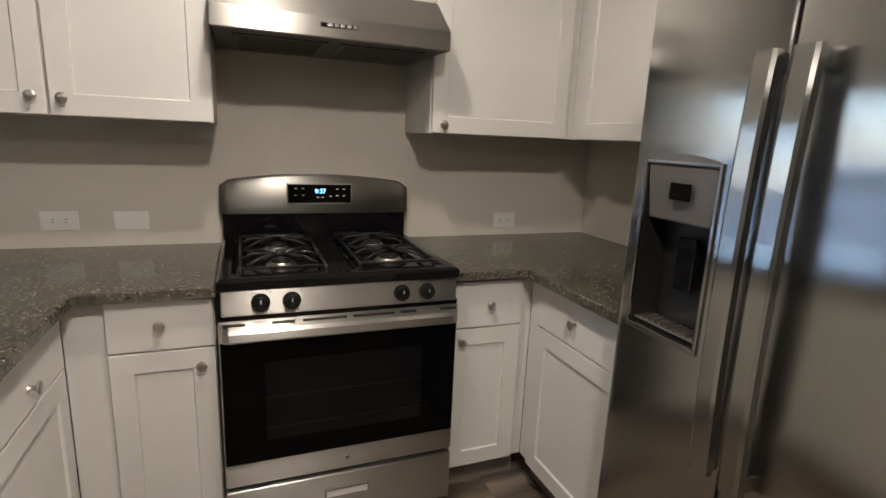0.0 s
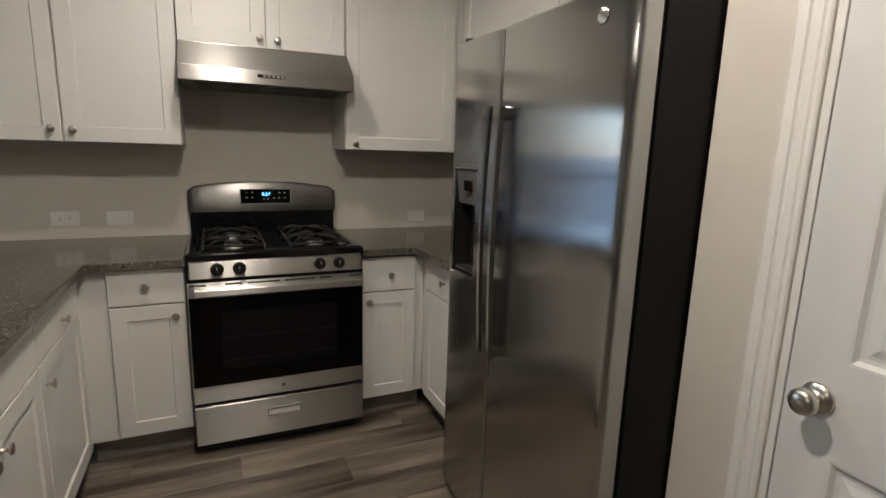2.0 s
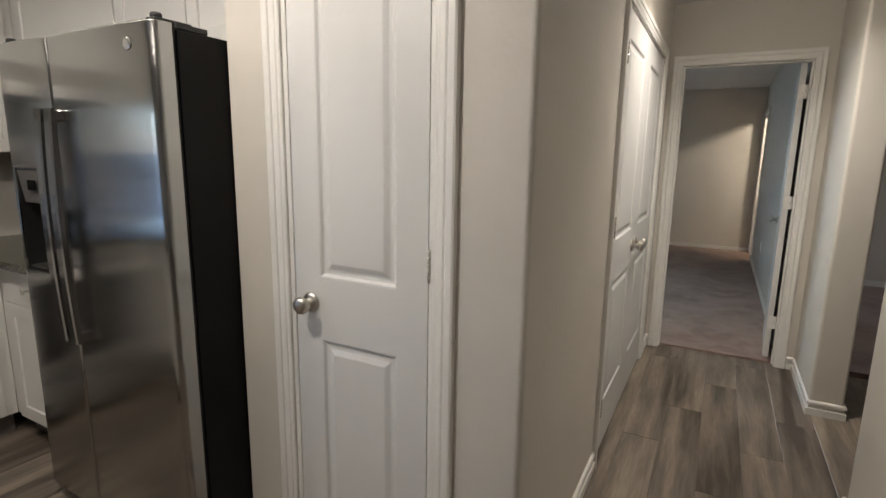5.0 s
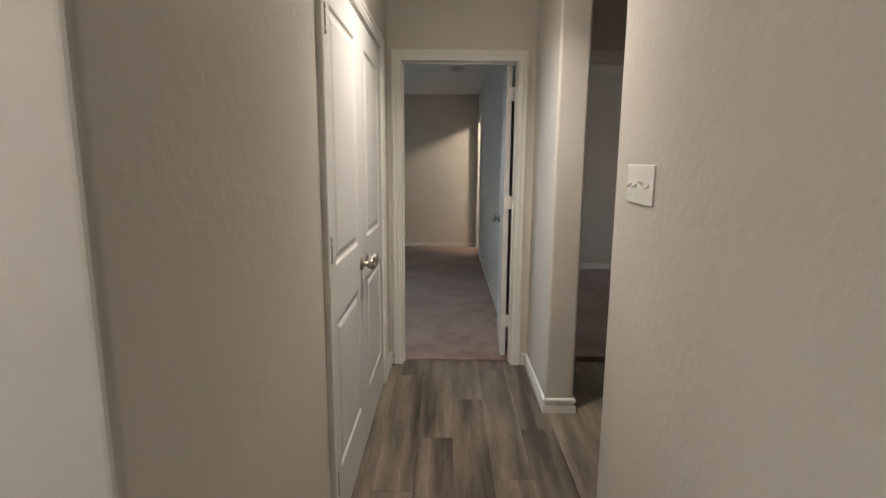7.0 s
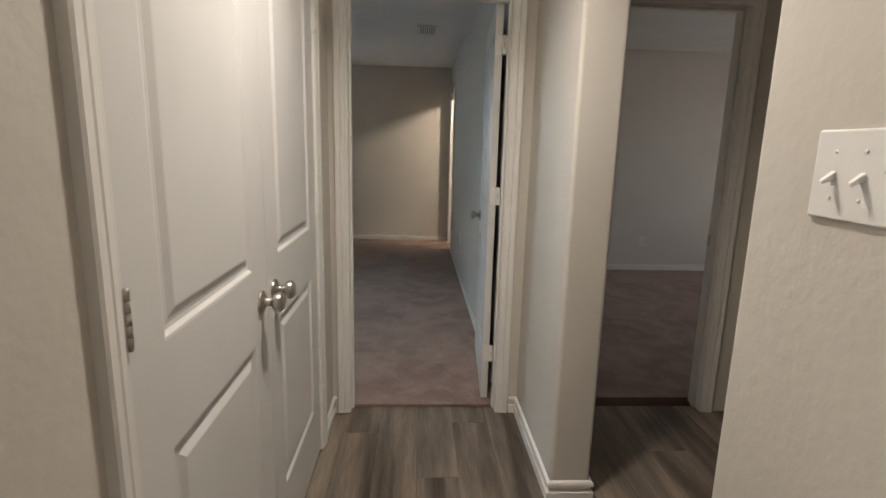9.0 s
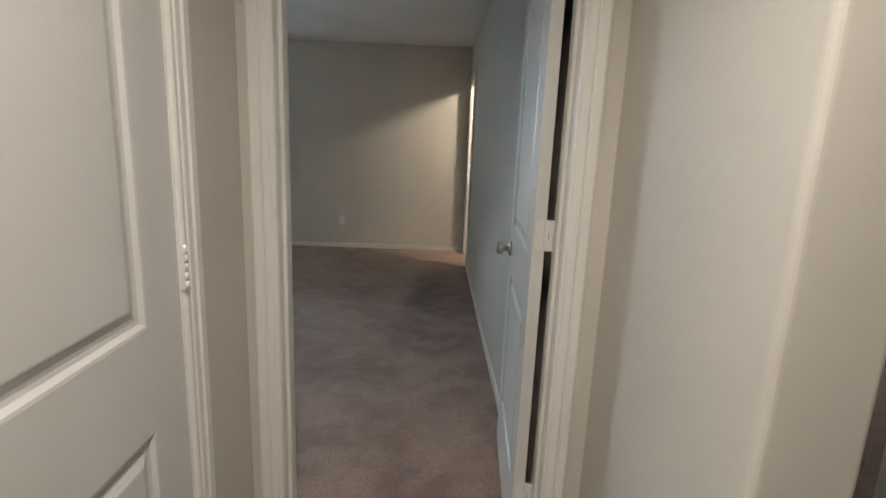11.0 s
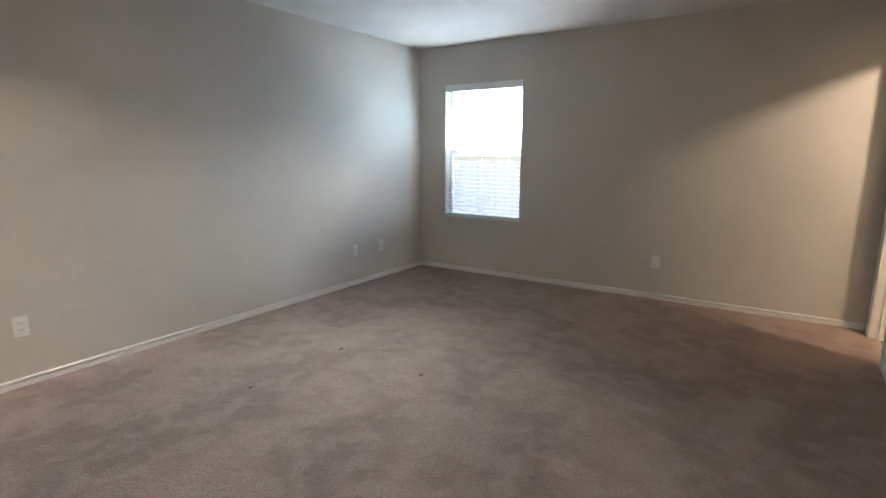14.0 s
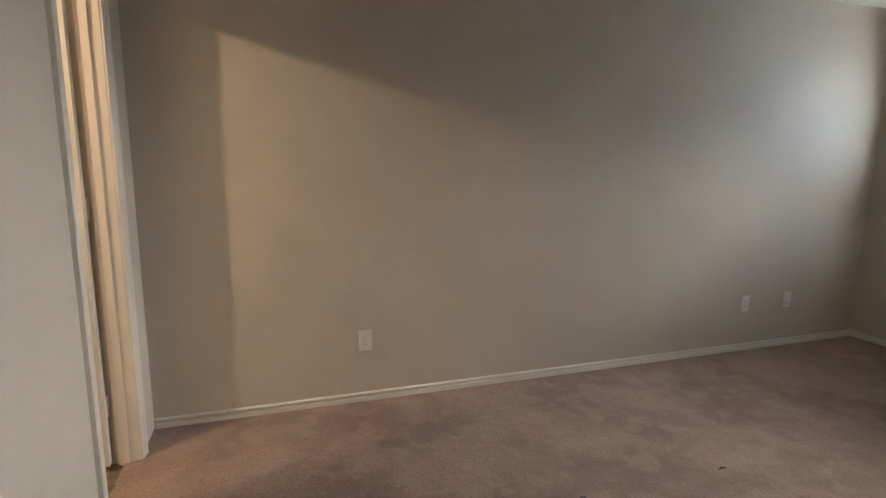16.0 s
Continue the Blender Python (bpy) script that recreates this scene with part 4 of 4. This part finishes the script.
# dispenser
bm = bmesh.new()
y0, y1, z0, z1 = HOLE
xf, xb = -0.072, -0.006
for q in (((xf, y0, z0), (xb, y0 + 0.01, z0 + 0.01), (xb, y0 + 0.01, z1), (xf, y0, z1)), ((xf, y1, z0), (xb, y1 - 0.01, z0 + 0.01), (xb, y1 - 0.01, z1), (xf, y1, z1)),
          ((xb, y0 + 0.01, z0 + 0.01), (xb, y1 - 0.01, z0 + 0.01), (xb, y1 - 0.01, z1), (xb, y0 + 0.01, z1)), ((xf, y0, z0), (xf, y1, z0), (xb, y1 - 0.01, z0 + 0.01), (xb, y0 + 0.01, z0 + 0.01)),
          ((xf, y0, z1), (xf, y1, z1), (xb, y1 - 0.01, z1), (xb, y0 + 0.01, z1))):
    bm.faces.new([bm.verts.new(p) for p in q])
bmesh.ops.remove_doubles(bm, verts=bm.verts, dist=0.0005)
well = part("dispenser_well", bm, material("dispenser cavity", (0.010, 0.0095, 0.009), 0.3), dl, "dark dispenser recess")
bm = B(-0.074, -0.030, y0 + 0.002, y1 - 0.002, 1.213, z1 - 0.001, bevel=0.004)
for v in bm.verts:
    if v.co.z < 1.25 and v.co.x < -0.05:
        v.co.x += 0.016
ctl = part("dispenser_control", bm, DARKSTEEL, dl, "grey dispenser control panel")
part("dispenser_screen", B(-0.0755, -0.073, y0 + 0.062, y0 + 0.118, 1.262, 1.298, bevel=0.002), GLASSBLK, ctl, "small dark display")
bm = bmesh.new()
for a in ((y0 - 0.008, y0, z0 - 0.012, z1 + 0.008), (y1, y1 + 0.008, z0 - 0.012, z1 + 0.008), (y0, y1, z0 - 0.012, z0), (y0, y1, z1, z1 + 0.008)):
    box(bm, -0.0785, -0.055, a[0], a[1], a[2], a[3], bevel=0.002)
part("dispenser_frame", bm, STEEL, dl, "stainless dispenser rim")
bm = B(-0.066, -0.012, y0 + 0.006, y1 - 0.006, z0 + 0.008, z0 + 0.014, bevel=0.001)
tray = part("drip_tray", bm, NICKEL, dl, "slotted metal drip tray")
for k in range(9):
    part("tray_bar", B(-0.064, -0.016, y0 + 0.016 + k * 0.018, y0 + 0.022 + k * 0.018, z0 + 0.014, z0 + 0.018), NICKEL, tray)
part("paddle", B(-0.030, -0.018, y0 + 0.070, y0 + 0.120, 1.06, 1.18, bevel=0.005), BLACK, dl, "black dispenser paddle")
bm = bmesh.new()
arc = [(y0 - 0.006 + (y1 - y0 + 0.012) * k / 14, z1 + 0.0085 + 0.014 * (1 - (k / 7 - 1) ** 2)) for k in range(15)]
for x in (-0.0775, -0.070):
    bm.faces.new([bm.verts.new((x, y, z)) for y, z in [(y0 - 0.006, z1 + 0.004)] + arc + [(y1 + 0.006, z1 + 0.004)]])
bm.verts.ensure_lookup_table()
for k in range(17):
    bm.faces.new([bm.verts[i] for i in (k, (k + 1) % 17, 17 + (k + 1) % 17, 17 + k)])
part("dispenser_arch", bm, DARKSTEEL, dl, "dark arched top of the dispenser")
# handles
for hy, own, fn in ((0.498, dr, frontR), (0.569, dl, frontL)):
    hm = bmesh.new()
    n = 20
    rows = []
    for k in range(n + 1):
        s = 2 * k / n - 1
        z = 1.140 + s * 0.395
        x = fn(hy) - 0.034 - 0.013 * (1 - s * s)
        w, dth = 0.0215, 0.010
        sec = [(-dth, -w * 0.7), (-dth * 0.6, -w), (dth, -w), (dth, w), (-dth * 0.6, w), (-dth, w * 0.7)]
        rows.append([hm.verts.new((x + a, hy + b, z)) for a, b in sec])
    for a, b in zip(rows, rows[1:]):
        for i in range(6):
            hm.faces.new((a[i], a[(i + 1) % 6], b[(i + 1) % 6], b[i])).smooth = False
    hm.faces.new(rows[0][::-1])
    hm.faces.new(rows[-1])
    for z in (0.765, 1.515):
        box(hm, fn(hy) - 0.036, fn(hy) + 0.002, hy - 0.013, hy + 0.013, z - 0.018, z + 0.018, bevel=0.004)
    part("handle", hm, STEEL, own, "long bowed stainless handle")
part("badge", lathe(bmesh.new(), [(0.0005, 0), (0.019, 0), (0.019, 0.0015), (0.016, 0.003), (0.0005, 0.003)], (-1, 0, 0), (frontR(0.107) + 0.0005, 0.107, 1.706), 24), BADGE, dr, "round chrome badge")
for hy in (0.035, FW - 0.035):
    bm = B(-0.045, 0.075, hy - 0.020, hy + 0.020, FZ + 0.001, FZ + 0.012, bevel=0.004)
    lathe(bm, [(0.016, FZ + 0.012), (0.016, FZ + 0.022), (0.012, FZ + 0.026), (0.0005, FZ + 0.026)], (0, 0, 1), (-0.025, hy, 0), 16)
    part("hinge_cover", bm, RUBBER, fr, "black door hinge cover")
part("top_cover", B(0.015, 0.12, 0.006, FW - 0.006, FZ - 0.011, FZ + 0.006, bevel=0.003), RUBBER, fr)

# ---- outlets and switches ----
def plate(name, m, w, h, label, category, kind):
    """A cover plate in its own space: front towards -y, centred on the origin."""
    t = new(name)
    t.matrix_world = m
    tagged(t, label, category)
    bm = B(-w / 2, w / 2, -0.0055, 0.0, -h / 2, h / 2, bevel=0.003)
    pl = part("cover_plate", bm, PLASTIC, t)
    if kind == "duplex":
        horizontal = w > h
        for s in (-1, 1):
            cx, cz = (s * 0.0195, 0) if horizontal else (0, s * 0.0195)
            r = part("receptacle", B(cx - 0.0165, cx + 0.0165, -0.0075, -0.005, cz - 0.0145, cz + 0.0145, bevel=0.004), PLASTIC, t)
            for o in (-0.0055, 0.0055):
                a, b = (cx, cz + o) if horizontal else (cx + o, cz)
                part("slot", B(a - (0.0045 if horizontal else 0.001), a + (0.0045 if horizontal else 0.001), -0.0078, -0.0073, b - (0.001 if horizontal else 0.0045), b + (0.001 if horizontal else 0.0045)), SLOT, r)
        part("screw", lathe(bmesh.new(), [(0.0005, 0), (0.003, 0), (0.0028, 0.001), (0.0005, 0.0012)], (0, -1, 0), (0, -0.0055, 0), 10), PLASTIC, t)
    elif kind == "rocker":
        part("rocker", B(-0.033, 0.033, -0.0085, -0.005, -0.0165, 0.0165, bevel=0.002), PLASTIC, t)
    elif kind == "gfci":
        part("receptacle", B(-0.033, 0.033, -0.0075, -0.005, -0.0165, 0.0165, bevel=0.002), PLASTIC, t)
        for cx in (-0.020, 0.020):
            for o in (-0.005, 0.005):
                part("slot", B(cx - 0.0045, cx + 0.0045, -0.0079, -0.0074, o - 0.001, o + 0.001), SLOT, t)
    elif kind == "toggles":
        for k, up in enumerate((0, 0, 1, 0)):
            cx = (k - 1.5) * 0.046
            bm = B(cx - 0.0045, cx + 0.0045, -0.021, -0.004, -0.006, 0.006, bevel=0.0012, segments=1)
            for v in bm.verts:
                f = max(0.0, -v.co.y - 0.004) / 0.017
                v.co.x = cx + (v.co.x - cx) * (1 - 0.4 * f)
                v.co.z = v.co.z * (1 - 0.55 * f) + f * (0.010 if up else -0.010)
            part("toggle", bm, PLASTIC, t, "white toggle lever")
            for z in (-0.030, 0.030):
                part("screw", lathe(bmesh.new(), [(0.0005, 0), (0.0028, 0), (0.0026, 0.001), (0.0005, 0.0012)], (0, -1, 0), (cx, -0.0055, z), 10), PLASTIC, t)
    return t


plate("outlet", pose(-0.350, KN, 1.013), 0.118, 0.072, "white horizontal outlet plate above the granite counter", "outlet", "gfci")
plate("light_switch", pose(-0.120, KN, 1.010), 0.118, 0.072, "white horizontal rocker switch plate above the counter", "switch", "rocker")
plate("outlet", pose(1.479, KN, 0.986), 0.118, 0.072, "white horizontal outlet plate near the corner", "outlet", "gfci")
plate("light_switch", pose(2.362, HR, 1.338, 0, 0, 180), 0.208, 0.116, "white four-gang toggle switch plate on textured wall", "switch", "toggles")
for x in (5.419, 8.144, 8.545):
    plate("outlet", pose(x, BN, 0.358), 0.072, 0.116, "white duplex outlet low on the bedroom wall", "outlet", "duplex")
plate("outlet", pose(7.08, BS, 0.42, 0, 0, 180), 0.072, 0.116, "white duplex outlet low on the shaded bedroom wall", "outlet", "duplex")
plate("outlet", pose(BE, -0.176, 0.352, 0, 0, -90), 0.072, 0.116, "white duplex outlet low on the window wall", "outlet", "duplex")
plate("outlet", pose(7.50, -3.84, 0.350, 0, 0, -90), 0.072, 0.116, "white duplex outlet in the unlit bedroom", "outlet", "duplex")
plate("light_switch", pose(7.50, -5.27, 1.330, 0, 0, -90), 0.072, 0.116, "white switch plate in the unlit bedroom", "switch", "duplex")


# ---- windows ----
def window(name, m, w, h, label, slats=True, depth=0.15, tilt=1):
    """A single-hung window in its own space: x along the wall from 0 to w, z from 0 to h, the room towards -y, the wall from y 0 to depth."""
    win = new(name)
    win.matrix_world = m
    tagged(win, label, "window", "", "structure")
    y0, y1, f = depth - 0.06, depth - 0.015, 0.038
    bm = bmesh.new()
    for a in ((0.0, f, 0.0, h), (w - f, w, 0.0, h), (f, w - f, 0.0, f), (f, w - f, h - f, h)):
        box(bm, a[0], a[1], y0, y1, a[2], a[3], bevel=0.003)
    part("window_frame", bm, VINYL, win)
    part("meeting_rail", B(f, w - f, y0 - 0.008, y1 - 0.005, h * 0.502 - 0.022, h * 0.502 + 0.022, bevel=0.003), VINYL, win)
    for z0, z1, y in ((f, h * 0.502 - 0.022, y0 + 0.012), (h * 0.502 + 0.022, h - f, y0 + 0.026)):
        g = part("pane", B(f, w - f, y, y + 0.004, z0, z1), GLASS, win)
        g.visible_shadow = False
    part("window_sill", B(0.002, w - 0.002, -0.022, depth - 0.061, 0.0005, 0.020, bevel=0.004), TRIM, win, "white painted window sill")
    if slats:
        bl = new(name.replace("window", "blind"))
        bl.matrix_world = m
        tagged(bl, "white horizontal slat blind, lowered with slats open", "window blind")
        part("headrail", B(0.006, w - 0.006, 0.012, 0.062, h - 0.045, h - 0.002, bevel=0.002), BLIND, bl)
        part("valance", B(0.003, w - 0.003, 0.000, 0.009, h - 0.070, h - 0.001, bevel=0.003), BLIND, bl)
        sm = mesh_of("slat", B(0.008, w - 0.008, -0.024, 0.024, -0.0013, 0.0013, bevel=0.0008, segments=1), BLIND)
        k, z = 0, h - 0.090
        while z > 0.060:
            o = new("slat", sm)
            o.parent = bl
            o.matrix_basis = pose(0, 0.038, z, tilt, 0, 0)
            z -= 0.0445
        part("bottom_rail", B(0.008, w - 0.008, 0.016, 0.060, 0.024, 0.040, bevel=0.002), BLIND, bl)
        for cx in (0.14, w / 2, w - 0.14):
            part("ladder_cord", B(cx - 0.001, cx + 0.001, 0.0125, 0.0140, 0.03, h - 0.05), BLIND, bl)
        part("tilt_wand", tube(bmesh.new(), [(0.125, 0.004, h - 0.07), (0.128, 0.001, h - 0.75)], 0.004, 8), BLIND, bl, "clear plastic tilt wand")
    return win


window("window_bedroom", pose(BE, WY1, WZ0, 0, 0, -90), WY1 - WY0, WZ1 - WZ0, "white vinyl single-hung bedroom window with bright daylight")
window("window_second", pose(6.3, -6.3, 0.6, 0, 0, 180), 0.9, 1.45, "white vinyl window of the unlit bedroom", True, 0.10)
window("window_living", pose(LW0, KN, LZ0), LW1 - LW0, LZ1 - LZ0, "white vinyl window of the living area", True, 0.12, 30)

# ---- bedroom details ----
vent = thing("ceiling_vent", (6.94, -1.31, CEILING - 0.012), "white louvred ceiling air vent", "vent")
bm = bmesh.new()
for a in ((-0.17, 0.17, -0.09, -0.07), (-0.17, 0.17, 0.07, 0.09), (-0.17, -0.15, -0.07, 0.07), (0.15, 0.17, -0.07, 0.07)):
    box(bm, *a, 0.0, 0.012, bevel=0.002)
part("frame", bm, METALV, vent)
part("backing", B(-0.15, 0.15, -0.07, 0.07, 0.0085, 0.0115), SLOT, vent)
for k in range(7):
    part("slat", B(-0.15, 0.15, -0.062 + 0.02 * k, -0.050 + 0.02 * k, 0.002, 0.006), METALV, vent)


def ceiling_light(at, label):
    c = thing("ceiling_light", at, label, "ceiling light")
    part("canopy", lathe(bmesh.new(), [(0.0005, 0.0), (0.15, 0.0), (0.155, -0.012), (0.148, -0.022), (0.0005, -0.022)], (0, 0, 1), (0, 0, 0), 32), NICKEL, c)
    part("diffuser", lathe(bmesh.new(), [(0.140, -0.023), (0.132, -0.036), (0.10, -0.045), (0.05, -0.050), (0.0005, -0.051)], (0, 0, 1), (0, 0, 0), 32), DIFFUSER, c, "glowing white glass diffuser")
    return c


ceiling_light((0.45, 0.05, CEILING), "flush round glass ceiling light in the kitchen")
ceiling_light((0.37, 1.23, CEILING), "flush round glass ceiling light near the range")
ceiling_light((3.05, -1.30, CEILING), "flush round glass ceiling light in the hall")
# unseen fixture, added to go with the living-area fill
ceiling_light((-1.9, -1.6, CEILING), "unseen flush round ceiling light added in the living area")

part_strike = thing("strike_plate", (EX0 + 0.085, ED1 - 0.0025, 0.945), "dark nickel strike plate on the door jamb", "strike plate")
part("plate", B(-0.016, 0.028, -0.0012, 0.001, -0.030, 0.030, bevel=0.001, segments=1), NICKEL, part_strike)
part("hole", B(-0.008, 0.008, -0.0016, -0.0011, -0.014, 0.014), SLOT, part_strike)
SECOND_STRIKE = thing("strike_plate", (EX0 + 0.085, R20 + 0.0025, 0.915), "dark nickel strike plate on the second door jamb", "strike plate")
part("plate", B(-0.016, 0.028, -0.001, 0.0012, -0.030, 0.030, bevel=0.001, segments=1), NICKEL, SECOND_STRIKE)

for x, y, s in ((6.797, 1.315, 0.018), (6.092, 1.325, 0.013), (6.760, 0.620, 0.014)):
    bit = thing("lint_scrap", (x, y, 0.012), "small dark scrap of lint on the carpet", "debris", "scraps on the carpet")
    bm = bmesh.new()
    tube(bm, [(-s, 0, 0.003), (-s * 0.3, s * 0.25, 0.006), (s * 0.4, -s * 0.1, 0.005), (s, s * 0.2, 0.003)], 0.0035, 6)
    part("fibre", bm, RUBBER, bit)

# ---- outdoors ----
structure("ground", B(-300, 300, -300, 300, -0.85, -0.75), GRASS, "dry lawn", "ground")
fence = thing("fence", (14.4, 1.6, -0.75), "weathered grey wooden picket fence in the yard", "fence")
for z in (0.35, 0.98, 1.60):
    part("rail", B(0.02, 0.06, -7.0, 7.0, z, z + 0.08), FENCEW, fence)
pm = mesh_of("picket", B(-0.01, 0.01, -0.068, 0.068, 0.03, 1.86, bevel=0.004, segments=1), FENCEW)
for k in range(96):
    o = new("picket", pm)
    o.parent = fence
    o.matrix_basis = pose(0, -6.9 + k * 0.1445, random.uniform(-0.015, 0.015), random.uniform(-0.4, 0.4), 0, 0)

# ---- floor planks ----
PW, PL = 0.180, 1.22
pmesh = {}


def plank_mesh(length, width):
    key = (round(length, 3), round(width, 3))
    if key not in pmesh:
        pmesh[key] = mesh_of("plank", B(0, key[0] - 0.0008, 0, key[1] - 0.0008, -0.006, 0.0, bevel=0.0012, segments=1), PLANK)
    return pmesh[key]


rows_y = int((KN + 3.05) / PW) + 1
for r in range(rows_y):
    y = -3.05 + r * PW
    lo, hi = -0.9, (EX0 + 0.055 if y + PW < HL + 0.02 else 1.95)
    x = lo - (r * 0.437 % PL)
    while x < hi:
        a, b = max(x, lo), min(x + PL, hi)
        if b - a > 0.03:
            o = new("plank", plank_mesh(b - a, min(PW, KN - y)))
            o.parent = floor
            o.matrix_basis = pose(a, y, 0)
        x += PL
